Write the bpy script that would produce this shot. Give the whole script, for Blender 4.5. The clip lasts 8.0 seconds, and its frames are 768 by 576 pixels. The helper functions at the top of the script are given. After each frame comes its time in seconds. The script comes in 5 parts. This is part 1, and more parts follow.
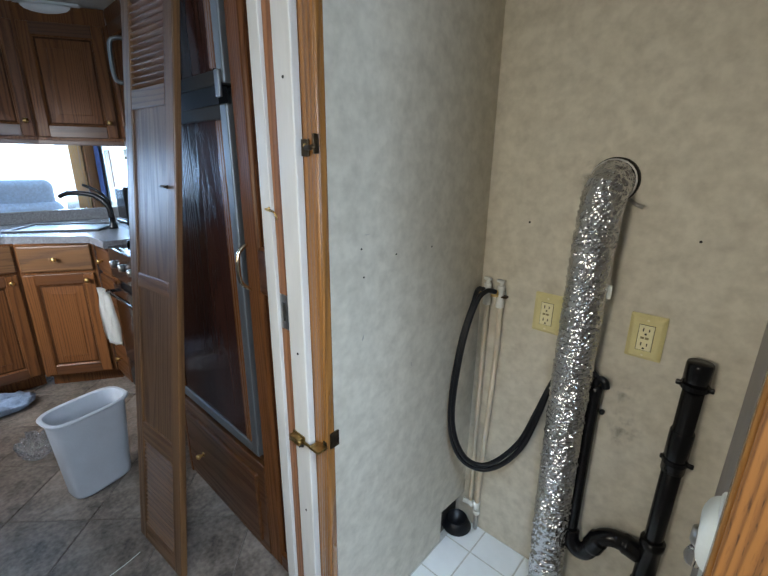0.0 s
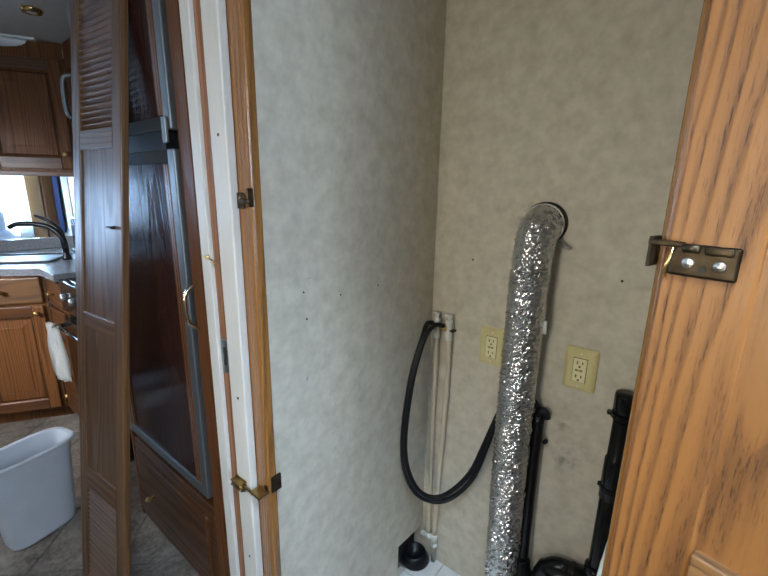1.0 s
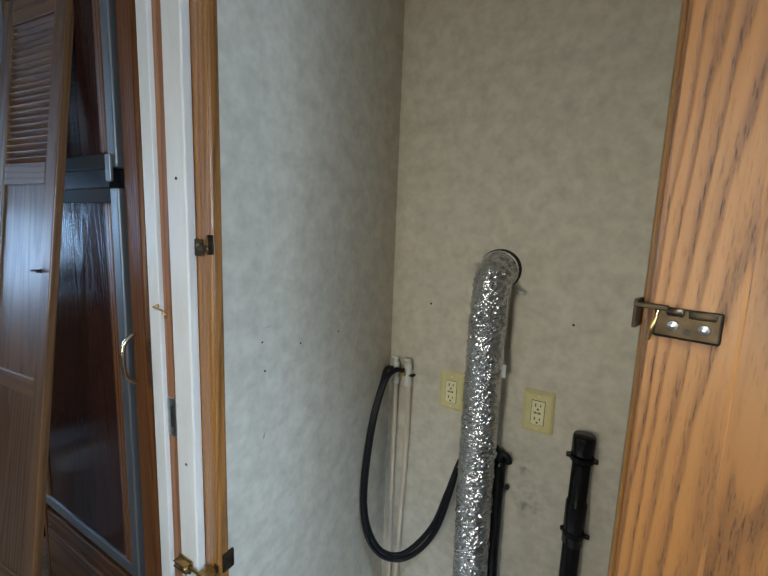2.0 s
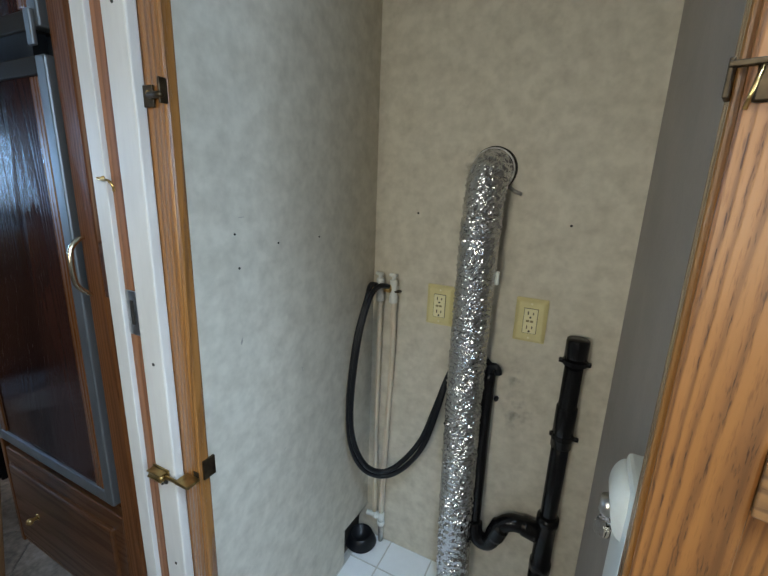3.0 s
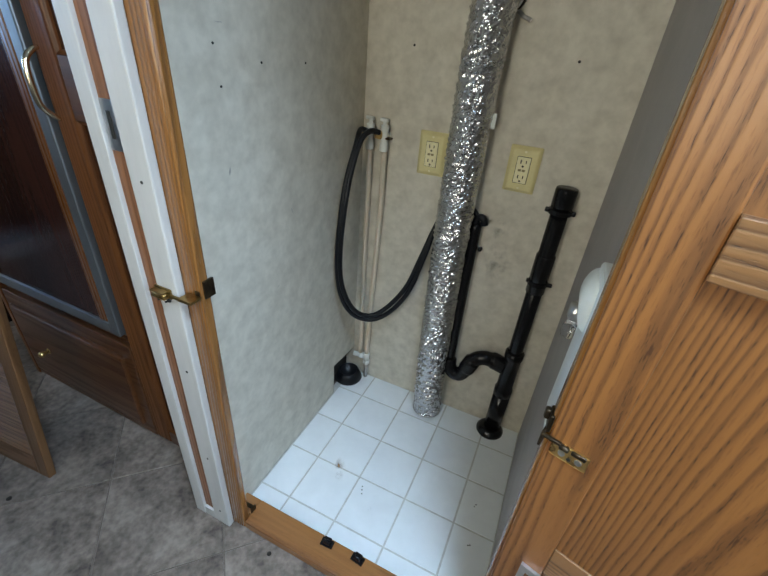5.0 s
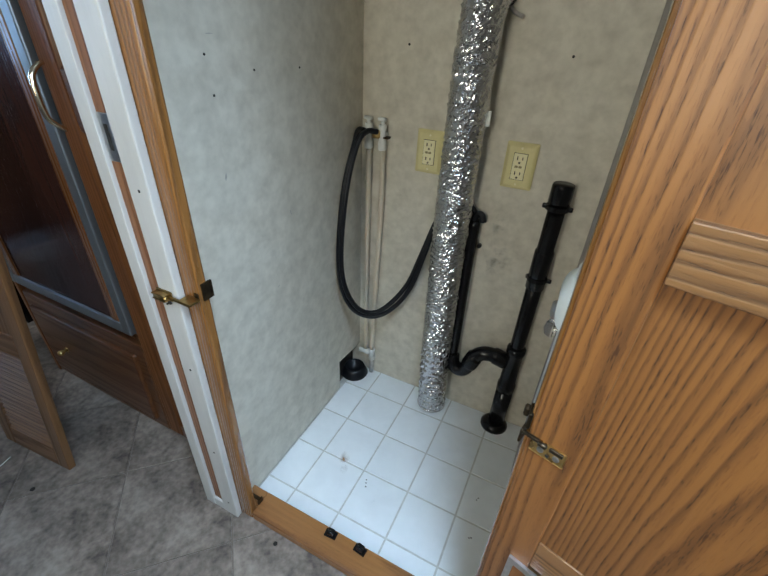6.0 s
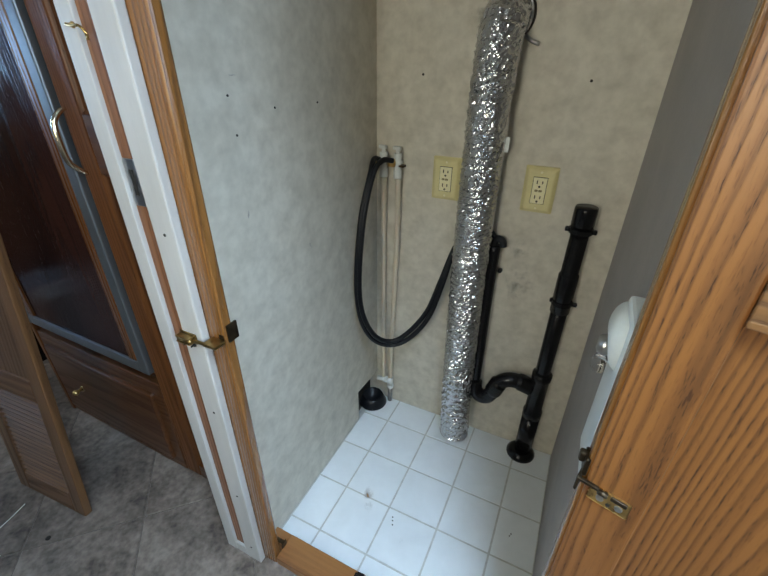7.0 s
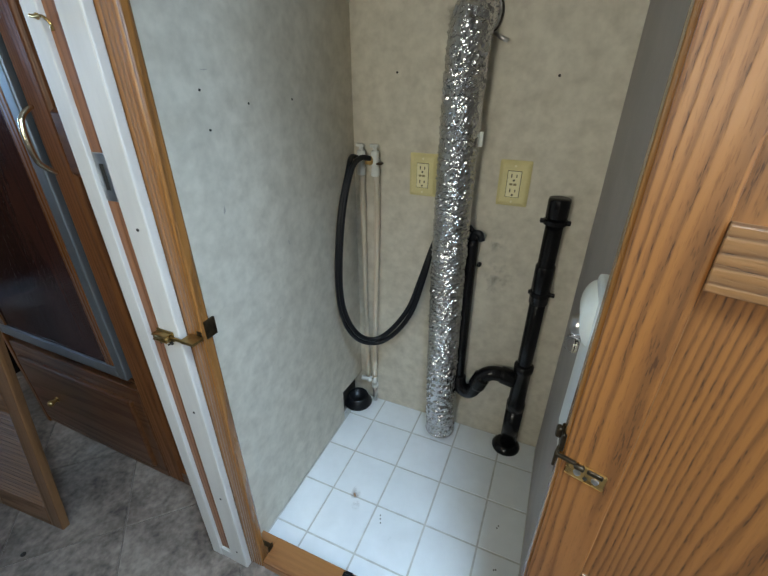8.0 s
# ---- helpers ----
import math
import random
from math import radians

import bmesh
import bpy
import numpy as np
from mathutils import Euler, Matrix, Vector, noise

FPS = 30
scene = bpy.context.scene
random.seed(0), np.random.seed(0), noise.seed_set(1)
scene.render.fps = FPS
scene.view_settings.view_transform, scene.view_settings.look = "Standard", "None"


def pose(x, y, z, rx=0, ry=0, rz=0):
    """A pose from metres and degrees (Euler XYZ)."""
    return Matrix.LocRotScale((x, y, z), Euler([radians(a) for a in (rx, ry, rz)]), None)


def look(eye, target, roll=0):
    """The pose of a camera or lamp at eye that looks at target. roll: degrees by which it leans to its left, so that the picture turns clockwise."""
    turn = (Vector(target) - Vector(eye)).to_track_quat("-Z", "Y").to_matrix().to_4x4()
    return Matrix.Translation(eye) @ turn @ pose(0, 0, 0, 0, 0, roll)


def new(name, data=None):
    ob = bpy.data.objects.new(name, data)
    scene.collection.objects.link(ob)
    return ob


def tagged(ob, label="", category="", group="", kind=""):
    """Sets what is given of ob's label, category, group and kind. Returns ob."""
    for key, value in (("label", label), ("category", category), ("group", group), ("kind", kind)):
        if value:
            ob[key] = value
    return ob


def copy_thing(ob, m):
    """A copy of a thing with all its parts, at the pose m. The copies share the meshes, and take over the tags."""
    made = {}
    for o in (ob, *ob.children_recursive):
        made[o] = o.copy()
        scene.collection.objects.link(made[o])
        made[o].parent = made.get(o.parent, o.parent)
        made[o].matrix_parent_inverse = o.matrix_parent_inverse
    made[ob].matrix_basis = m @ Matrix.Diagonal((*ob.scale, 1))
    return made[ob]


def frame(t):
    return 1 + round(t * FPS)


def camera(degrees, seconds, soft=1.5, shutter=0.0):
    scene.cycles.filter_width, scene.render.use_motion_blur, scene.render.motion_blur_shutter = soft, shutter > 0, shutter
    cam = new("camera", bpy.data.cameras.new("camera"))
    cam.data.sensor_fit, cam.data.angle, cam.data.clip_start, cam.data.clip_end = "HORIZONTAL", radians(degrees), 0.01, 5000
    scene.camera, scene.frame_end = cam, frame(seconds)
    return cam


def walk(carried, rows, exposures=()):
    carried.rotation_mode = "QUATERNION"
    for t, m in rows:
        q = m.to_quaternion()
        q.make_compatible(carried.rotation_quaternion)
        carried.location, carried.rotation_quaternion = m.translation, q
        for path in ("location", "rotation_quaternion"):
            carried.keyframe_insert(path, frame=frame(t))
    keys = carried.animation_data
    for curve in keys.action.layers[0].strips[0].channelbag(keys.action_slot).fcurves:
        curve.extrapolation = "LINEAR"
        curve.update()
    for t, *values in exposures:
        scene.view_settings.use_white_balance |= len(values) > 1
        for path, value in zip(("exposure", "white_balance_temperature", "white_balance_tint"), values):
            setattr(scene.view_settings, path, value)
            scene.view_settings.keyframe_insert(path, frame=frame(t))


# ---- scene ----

cam = camera(87.0, 8.0)
PATH = [
    (0, (0.66, -1.191, 1.311), (-0.621, 0.233, 0.736), 0.7),
    (0.5, (0.671, -1.171, 1.32), (-0.615, 0.259, 0.77), 1.0),
    (1, (0.726, -1.158, 1.363), (-0.477, 0.369, 0.892), 1.0),
    (1.2, (0.733, -1.167, 1.403), (-0.444, 0.401, 1.006), 0.9),
    (2.3, (0.65, -1.157, 1.345), (-0.301, 0.579, 1.064), 2.5),
    (2.5, (0.637, -1.138, 1.302), (-0.289, 0.605, 0.979), 2.2),
    (3, (0.619, -1.123, 1.237), (-0.236, 0.616, 0.742), 2.1),
    (3.5, (0.612, -1.139, 1.186), (-0.17, 0.567, 0.494), 2.7),
    (4, (0.616, -1.153, 1.159), (-0.101, 0.502, 0.295), 3.7),
    (4.5, (0.619, -1.163, 1.148), (-0.048, 0.434, 0.146), 4.8),
    (4.7, (0.621, -1.164, 1.151), (-0.041, 0.426, 0.135), 5.0),
    (5.8, (0.661, -1.157, 1.177), (-0.001, 0.401, 0.111), 3.9),
    (6, (0.67, -1.153, 1.18), (-0.05, 0.382, 0.12), 2.8),
    (6.5, (0.63, -1.142, 1.197), (-0.151, 0.384, 0.167), 0.7),
    (7, (0.614, -1.143, 1.193), (-0.148, 0.425, 0.212), 0.4),
    (7.5, (0.619, -1.156, 1.17), (-0.119, 0.441, 0.218), -0.0),
    (8, (0.632, -1.153, 1.171), (-0.07, 0.459, 0.217), -0.1),
]
walk(cam, [(t, look(eye, target, roll)) for t, eye, target, roll in PATH],
     exposures=[(0.0, -0.10, 6580, 13), (1.2, -0.11, 6530, 12), (2.5, -0.23, 6320, 10), (4.5, -0.20, 6300, 10), (8.0, -0.22, 6350, 9)])

# ---- light ----
SUN_UP, SUN_AZ = radians(52), radians(25)
world = bpy.data.worlds.new("world")
scene.world = world
world.use_nodes = True
sky = world.node_tree.nodes.new("ShaderNodeTexSky")
sky.sky_type = "NISHITA"
sky.sun_disc = False
sky.sun_elevation, sky.sun_rotation = SUN_UP, SUN_AZ
world.node_tree.links.new(sky.outputs[0], world.node_tree.nodes["Background"].inputs[0])
world.node_tree.nodes["Background"].inputs[1].default_value = 0.12


def lamp(name, kind, m, energy, colour, **more):
    data = bpy.data.lights.new(name, kind)
    data.energy, data.color = energy, colour
    if kind == "AREA":
        data.shape, data.size, data.size_y = "RECTANGLE", more["w"], more["h"]
        data.spread = radians(more["spread"])
    if kind == "SUN":
        data.angle = radians(0.5)
    ob = new(name, data)
    ob.matrix_world = m
    return ob


lamp("sun", "SUN", look((0, 0, 5), (math.sin(SUN_AZ + math.pi), math.cos(SUN_AZ + math.pi), 5 - math.tan(SUN_UP))), 3.0, (1, 0.95, 0.86))
# sky light through the hall window and the living area's windows
# each window gives cool light from the sky, aimed down, and warm light thrown up from the ground
SKY, GROUND = (0.45, 0.68, 1.0), (0.97, 0.88, 0.66)
# unseen overhead source, added to fit light falloff on closet and hall floors
lamp("roof_vent_sky", "AREA", look((0.95, -1.28, 2.15), (0.50, -0.98, 0.0)), 12.0, (0.58, 0.77, 1.0), w=0.36, h=0.36, spread=76)
lamp("end_window_sky", "AREA", look((1.97, -1.55, 1.45), (0.10, -0.72, 1.30)), 9.0, (0.62, 0.80, 1.0), w=0.8, h=0.7, spread=104)
# two added warm fills behind the viewpoint: even back wall, foil highlights
lamp("far_window_sky", "AREA", look((0.33, -2.06, 1.45), (0.42, -0.6, 0.95)), 3.2, (0.97, 0.95, 0.84), w=0.42, h=0.74, spread=112)
lamp("far_window_ground", "AREA", look((0.33, -2.07, 1.10), (0.42, -0.3, 1.30)), 2.5, GROUND, w=0.42, h=0.30, spread=125)
lamp("living_window_sky", "AREA", look((-4.42, -0.95, 1.35), (-1, -0.95, 1.2)), 150, (0.37, 0.63, 1.0), w=1.6, h=0.8, spread=170)
# added fill from an unseen opening, brightens kitchen fronts and bin
lamp("kitchen_window_sky", "AREA", look((-1.55, -2.06, 1.45), (-2.05, -0.75, 0.55)), 10.0, (0.86, 0.93, 1.0), w=0.8, h=0.5, spread=84)
# added blue fill, unseen: lights the chair and reflects in the refrigerator panel
lamp("living_side_sky", "AREA", look((-3.6, -2.06, 1.35), (-3.4, 0, 1.0)), 7, (0.28, 0.55, 1.0), w=1.0, h=0.6, spread=170)


# ---- materials ----
def mat(name, colour, rough=0.5, metal=0.0, **k):
    """Two scales of mottling over a base colour, with bump. amount: how far the colour varies; scale: marks per metre."""
    m = bpy.data.materials.new(name)
    m.use_nodes = True
    nt = m.node_tree
    bsdf = nt.nodes["Principled BSDF"]
    bsdf.inputs["Roughness"].default_value, bsdf.inputs["Metallic"].default_value = rough, metal
    co = nt.nodes.new("ShaderNodeTexCoord")
    mp = nt.nodes.new("ShaderNodeMapping")
    mp.inputs["Scale"].default_value = k.get("stretch", (1, 1, 1))
    nt.links.new(co.outputs["Object"], mp.inputs[0])
    n1 = nt.nodes.new("ShaderNodeTexNoise")
    n1.inputs["Scale"].default_value, n1.inputs["Detail"].default_value = k.get("scale", 12), 6
    n1.inputs["Distortion"].default_value = k.get("distort", 0.4)
    n2 = nt.nodes.new("ShaderNodeTexNoise")
    n2.inputs["Scale"].default_value, n2.inputs["Detail"].default_value = k.get("fine", 160), 4
    nt.links.new(mp.outputs[0], n1.inputs["Vector"])
    nt.links.new(mp.outputs[0], n2.inputs["Vector"])
    mixn = nt.nodes.new("ShaderNodeMath")
    mixn.operation = "MULTIPLY_ADD"
    nt.links.new(n2.outputs[0], mixn.inputs[0])
    mixn.inputs[1].default_value = k.get("fine_part", 0.35)
    nt.links.new(n1.outputs[0], mixn.inputs[2])
    ramp = nt.nodes.new("ShaderNodeValToRGB")
    a = k.get("amount", 0.15)
    lo, hi = k.get("dark"), k.get("light")
    ramp.color_ramp.elements[0].position, ramp.color_ramp.elements[1].position = k.get("range", (0.45, 0.9))
    ramp.color_ramp.elements[0].color = (*(lo or [c * (1 - a) for c in colour]), 1)
    ramp.color_ramp.elements[1].color = (*(hi or [min(1, c * (1 + a)) for c in colour]), 1)
    nt.links.new(mixn.outputs[0], ramp.inputs[0])
    out = ramp.outputs[0]
    if k.get("vary"):
        info = nt.nodes.new("ShaderNodeObjectInfo")
        hs = nt.nodes.new("ShaderNodeHueSaturation")
        mr = nt.nodes.new("ShaderNodeMapRange")
        mr.inputs["To Min"].default_value, mr.inputs["To Max"].default_value = 1 - k["vary"], 1 + k["vary"]
        nt.links.new(info.outputs["Random"], mr.inputs[0])
        nt.links.new(mr.outputs[0], hs.inputs["Value"])
        nt.links.new(out, hs.inputs["Color"])
        out = hs.outputs[0]
    nt.links.new(out, bsdf.inputs["Base Color"])
    if k.get("bump", 0.1):
        b = nt.nodes.new("ShaderNodeBump")
        b.inputs["Strength"].default_value, b.inputs["Distance"].default_value = k.get("bump", 0.1), k.get("depth", 0.002)
        nt.links.new(mixn.outputs[0], b.inputs["Height"])
        nt.links.new(b.outputs[0], bsdf.inputs["Normal"])
    rr = nt.nodes.new("ShaderNodeMapRange")
    rr.inputs["To Min"].default_value, rr.inputs["To Max"].default_value = max(0.02, rough - k.get("rough_vary", 0.06)), min(1, rough + k.get("rough_vary", 0.06))
    nt.links.new(n1.outputs[0], rr.inputs[0])
    nt.links.new(rr.outputs[0], bsdf.inputs["Roughness"])
    if k.get("specular") is not None:
        bsdf.inputs["Specular IOR Level"].default_value = k["specular"]
    if k.get("transmission"):
        bsdf.inputs["Transmission Weight"].default_value = k["transmission"]
    if k.get("coat"):
        bsdf.inputs["Coat Weight"].default_value, bsdf.inputs["Coat Roughness"].default_value = k["coat"], 0.12
    if k.get("sss"):
        bsdf.inputs["Subsurface Weight"].default_value = k["sss"]
        bsdf.inputs["Subsurface Radius"].default_value = (0.01, 0.006, 0.004)
    return m


def wood(name, light, dark, axis="z", rough=0.35, bands=26.0, coat=0.3, straight=20.0, pores=0.5, relief=0.25, seed=0.0):
    """Plain-sawn oak: growth rings drawn out along one axis into cathedrals, ragged ring edges, short open pores.
    bands: how many rings a cathedral has; straight: even rings per metre across the board."""
    m = bpy.data.materials.new(name)
    m.use_nodes = True
    nt = m.node_tree
    L = nt.links.new
    along = "xyz".index(axis)

    def node(kind, **values):
        n = nt.nodes.new("ShaderNode" + kind)
        for key, value in values.items():
            n.inputs[key].default_value = value
        return n

    def calc(op, a, b=None, c=None):
        n = nt.nodes.new("ShaderNodeMath")
        n.operation = op
        for k, v in enumerate((a, b, c)):
            if isinstance(v, (int, float)):
                n.inputs[k].default_value = v
            elif v is not None:
                L(v, n.inputs[k])
        return n.outputs[0]

    def field(squeeze, scale, detail, rough_noise=0.5):
        mp = node("Mapping")
        sc = [1.0, 1.0, 1.0]
        sc[along] = squeeze
        mp.inputs["Scale"].default_value = sc
        L(place, mp.inputs[0])
        n = node("TexNoise", Scale=scale, Detail=detail, Roughness=rough_noise)
        L(mp.outputs[0], n.inputs["Vector"])
        return n.outputs[0]

    bsdf = nt.nodes["Principled BSDF"]
    bsdf.inputs["Coat Weight"].default_value, bsdf.inputs["Coat Roughness"].default_value = coat, 0.2
    co = nt.nodes.new("ShaderNodeTexCoord")
    info = nt.nodes.new("ShaderNodeObjectInfo")
    off = nt.nodes.new("ShaderNodeVectorMath")
    off.operation = "MULTIPLY_ADD"
    off.inputs[1].default_value = (3.1 + seed, 3.7, 2.3)
    L(info.outputs["Random"], off.inputs[0])
    L(co.outputs["Object"], off.inputs[2])
    place = off.outputs[0]
    across = nt.nodes.new("ShaderNodeVectorMath")
    across.operation = "DOT_PRODUCT"
    across.inputs[1].default_value = (straight if axis == "z" else 0.0, straight, straight if axis == "x" else 0.0)
    L(place, across.inputs[0])
    rings = calc("MULTIPLY_ADD", field(0.055, 4.2, 0.8), bands, across.outputs["Value"])
    rings = calc("MULTIPLY_ADD", field(0.07, 60.0, 2.5), 1.1, rings)
    turn = calc("FRACT", rings)
    ring = nt.nodes.new("ShaderNodeValToRGB")
    e = ring.color_ramp.elements
    e[0].position, e[0].color = 0.0, (0.75, 0.75, 0.75, 1)
    e[1].position, e[1].color = 1.0, (0.55, 0.55, 0.55, 1)
    for p, v in ((0.14, 0.95), (0.34, 0.42), (0.60, 0.10), (0.88, 0.0)):
        k = e.new(p)
        k.color = (v, v, v, 1)
    L(turn, ring.inputs[0])
    late = ring.outputs[0]
    pore = nt.nodes.new("ShaderNodeMapRange")
    pore.inputs["From Min"].default_value, pore.inputs["From Max"].default_value = 0.54, 0.70
    L(field(0.09, 620.0, 2.0, 0.65), pore.inputs[0])
    pit = calc("MULTIPLY", pore.outputs[0], calc("MULTIPLY_ADD", late, 0.75, 0.25))
    streak = field(0.02, 130.0, 2.0)
    grain = calc("MULTIPLY_ADD", late, 0.62, calc("MULTIPLY", pit, pores))
    grain = calc("MULTIPLY_ADD", calc("SUBTRACT", streak, 0.5), 0.7, grain)
    ramp = nt.nodes.new("ShaderNodeValToRGB")
    ramp.color_ramp.elements[0].position, ramp.color_ramp.elements[1].position = 0.0, 1.0
    ramp.color_ramp.elements[0].color, ramp.color_ramp.elements[1].color = (*light, 1), (*dark, 1)
    L(grain, ramp.inputs[0])
    hs = nt.nodes.new("ShaderNodeHueSaturation")
    mr = nt.nodes.new("ShaderNodeMapRange")
    mr.inputs["To Min"].default_value, mr.inputs["To Max"].default_value = 0.72, 1.28
    L(field(0.12, 5.0, 2.0), mr.inputs[0])
    L(mr.outputs[0], hs.inputs["Value"])
    L(ramp.outputs[0], hs.inputs["Color"])
    L(hs.outputs[0], bsdf.inputs["Base Color"])
    rr = nt.nodes.new("ShaderNodeMapRange")
    rr.inputs["To Min"].default_value, rr.inputs["To Max"].default_value = rough - 0.05, rough + 0.14
    L(grain, rr.inputs[0])
    L(rr.outputs[0], bsdf.inputs["Roughness"])
    bp = nt.nodes.new("ShaderNodeBump")
    bp.invert = True
    bp.inputs["Strength"].default_value, bp.inputs["Distance"].default_value = relief, 0.0012
    L(grain, bp.inputs["Height"])
    L(bp.outputs[0], bsdf.inputs["Normal"])
    return m


def glow(name, colour, strength):
    m = bpy.data.materials.new(name)
    m.use_nodes = True
    nt = m.node_tree
    bsdf = nt.nodes["Principled BSDF"]
    bsdf.inputs["Base Color"].default_value = (*colour, 1)
    bsdf.inputs["Emission Color"].default_value = (*colour, 1)
    bsdf.inputs["Emission Strength"].default_value = strength
    return m


def foil_material():
    m = bpy.data.materials.new("aluminium_foil")
    m.use_nodes = True
    nt = m.node_tree
    L = nt.links.new
    bsdf = nt.nodes["Principled BSDF"]
    bsdf.inputs["Metallic"].default_value, bsdf.inputs["Roughness"].default_value = 1.0, 0.11
    bsdf.inputs["Base Color"].default_value = (0.61, 0.615, 0.63, 1)
    co = nt.nodes.new("ShaderNodeTexCoord")
    v = nt.nodes.new("ShaderNodeTexVoronoi")
    v.inputs["Scale"].default_value = 150
    v.feature = "F2"
    L(co.outputs["Object"], v.inputs["Vector"])
    b = nt.nodes.new("ShaderNodeBump")
    b.inputs["Strength"].default_value, b.inputs["Distance"].default_value = 0.6, 0.003
    L(v.outputs["Distance"], b.inputs["Height"])
    L(b.outputs[0], bsdf.inputs["Normal"])
    return m


def smudge_material(name, colour, strength, scale):
    """A soft-edged stain: cover fades towards the rim of its patch and breaks up in cloudy spots."""
    m = bpy.data.materials.new(name)
    m.use_nodes = True
    nt = m.node_tree
    L = nt.links.new
    bsdf = nt.nodes["Principled BSDF"]
    bsdf.inputs["Base Color"].default_value, bsdf.inputs["Roughness"].default_value = (*colour, 1), 0.8
    co = nt.nodes.new("ShaderNodeTexCoord")
    mp = nt.nodes.new("ShaderNodeMapping")
    mp.inputs["Location"].default_value, mp.inputs["Scale"].default_value = (-1, -1, -1), (2, 2, 2)
    L(co.outputs["Generated"], mp.inputs[0])
    flat = nt.nodes.new("ShaderNodeVectorMath")
    flat.operation = "MULTIPLY"
    flat.inputs[1].default_value = (1, 0, 1)
    L(mp.outputs[0], flat.inputs[0])
    far = nt.nodes.new("ShaderNodeVectorMath")
    far.operation = "LENGTH"
    L(flat.outputs[0], far.inputs[0])
    rim = nt.nodes.new("ShaderNodeMapRange")
    rim.inputs["From Min"].default_value, rim.inputs["From Max"].default_value = 1.0, 0.2
    L(far.outputs["Value"], rim.inputs[0])
    n = nt.nodes.new("ShaderNodeTexNoise")
    n.inputs["Scale"].default_value, n.inputs["Detail"].default_value = scale, 4
    L(co.outputs["Object"], n.inputs["Vector"])
    spot = nt.nodes.new("ShaderNodeMapRange")
    spot.inputs["From Min"].default_value, spot.inputs["From Max"].default_value, spot.inputs["To Max"].default_value = 0.46, 0.72, strength
    L(n.outputs[0], spot.inputs[0])
    cover = nt.nodes.new("ShaderNodeMath")
    cover.operation = "MULTIPLY"
    L(rim.outputs[0], cover.inputs[0])
    L(spot.outputs[0], cover.inputs[1])
    L(cover.outputs[0], bsdf.inputs["Alpha"])
    return m


WALLPAPER = mat("wallpaper", (0.60, 0.55, 0.44), 0.6, scale=24, fine=64, dark=(0.480, 0.440, 0.352), light=(0.635, 0.592, 0.488), range=(0.48, 0.94), bump=0.05, distort=0.1, fine_part=0.5)
# grey board toned darker, so its colour carries the side wall's shade
GREYWALL_SHADED = mat("shaded_grey_wallboard", (0.37, 0.34, 0.315), 0.6, scale=8, amount=0.1, bump=0.05)
PLAINWALL = mat("cream_wallboard", (0.46, 0.40, 0.31), 0.65, scale=9, amount=0.1, bump=0.04)
# unseen wall: dark tone chosen to lower bounce and darken the foil's reflections
UNSEEN_WALL_DARK = mat("unseen_wall_grey_brown", (0.21, 0.18, 0.15), 0.55, scale=9, amount=0.12, bump=0.04)
CEILING = mat("ceiling_board", (0.62, 0.58, 0.52), 0.8, scale=30, amount=0.06)
OAK = wood("golden_oak", (0.285, 0.112, 0.027), (0.066, 0.021, 0.004), "z", bands=44, straight=20, rough=0.46, coat=0.08, pores=0.6, relief=0.4)
OAK_X = wood("golden_oak_cross_grain", (0.285, 0.132, 0.043), (0.050, 0.018, 0.005), "x", bands=46, straight=100, rough=0.46, coat=0.08, relief=0.5)
OAK_SILL = wood("oak_sill", (0.32, 0.138, 0.042), (0.14, 0.052, 0.014), "x", bands=22, straight=30)
OAK_TRIM = wood("oak_trim", (0.29, 0.128, 0.034), (0.085, 0.032, 0.007), "z", rough=0.26, bands=26, straight=40, seed=1.0, coat=0.55)
OAK_PINK = wood("oak_channel", (0.29, 0.125, 0.048), (0.13, 0.048, 0.018), "z", rough=0.40, bands=14, straight=90, seed=4.0, coat=0.1)
OAK_DULL = wood("dull_oak_door", (0.172, 0.085, 0.032), (0.062, 0.028, 0.010), "z", rough=0.42, bands=30, straight=25, seed=2.0)
OAK_DULL_X = wood("dull_oak_slats", (0.18, 0.084, 0.030), (0.070, 0.030, 0.011), "x", rough=0.42, bands=24, straight=50)
CHERRY = wood("cabinet_wood", (0.185, 0.071, 0.022), (0.062, 0.021, 0.007), "z", rough=0.40, bands=34, straight=30, coat=0.06, seed=3.0)
CHERRY_X = wood("cabinet_wood_cross_grain", (0.115, 0.043, 0.013), (0.052, 0.018, 0.006), "x", rough=0.36, bands=16, straight=8, pores=0.3, coat=0.25)
AMBER = wood("amber_edge_strip", (0.17, 0.062, 0.014), (0.075, 0.024, 0.006), "z", rough=0.30, bands=10, straight=80, coat=0.4)
DARKPANEL = wood("dark_glossy_panel", (0.040, 0.016, 0.012), (0.016, 0.007, 0.006), "z", rough=0.17, bands=36, straight=20, coat=0.0, relief=0.12, seed=5.0)
CHERRY.node_tree.nodes["Principled BSDF"].inputs["Specular IOR Level"].default_value = 0.22
DARKPANEL.node_tree.nodes["Principled BSDF"].inputs["Specular IOR Level"].default_value = 0.07
WHITEPAINT = mat("white_painted_strip", (0.56, 0.55, 0.51), 0.45, scale=25, amount=0.08, stretch=(1, 1, 0.15), bump=0.08)
VINYL = mat("white_vinyl_tile", (0.76, 0.79, 0.79), 0.30, scale=9, amount=0.05, bump=0.06, vary=0.02, fine=40)
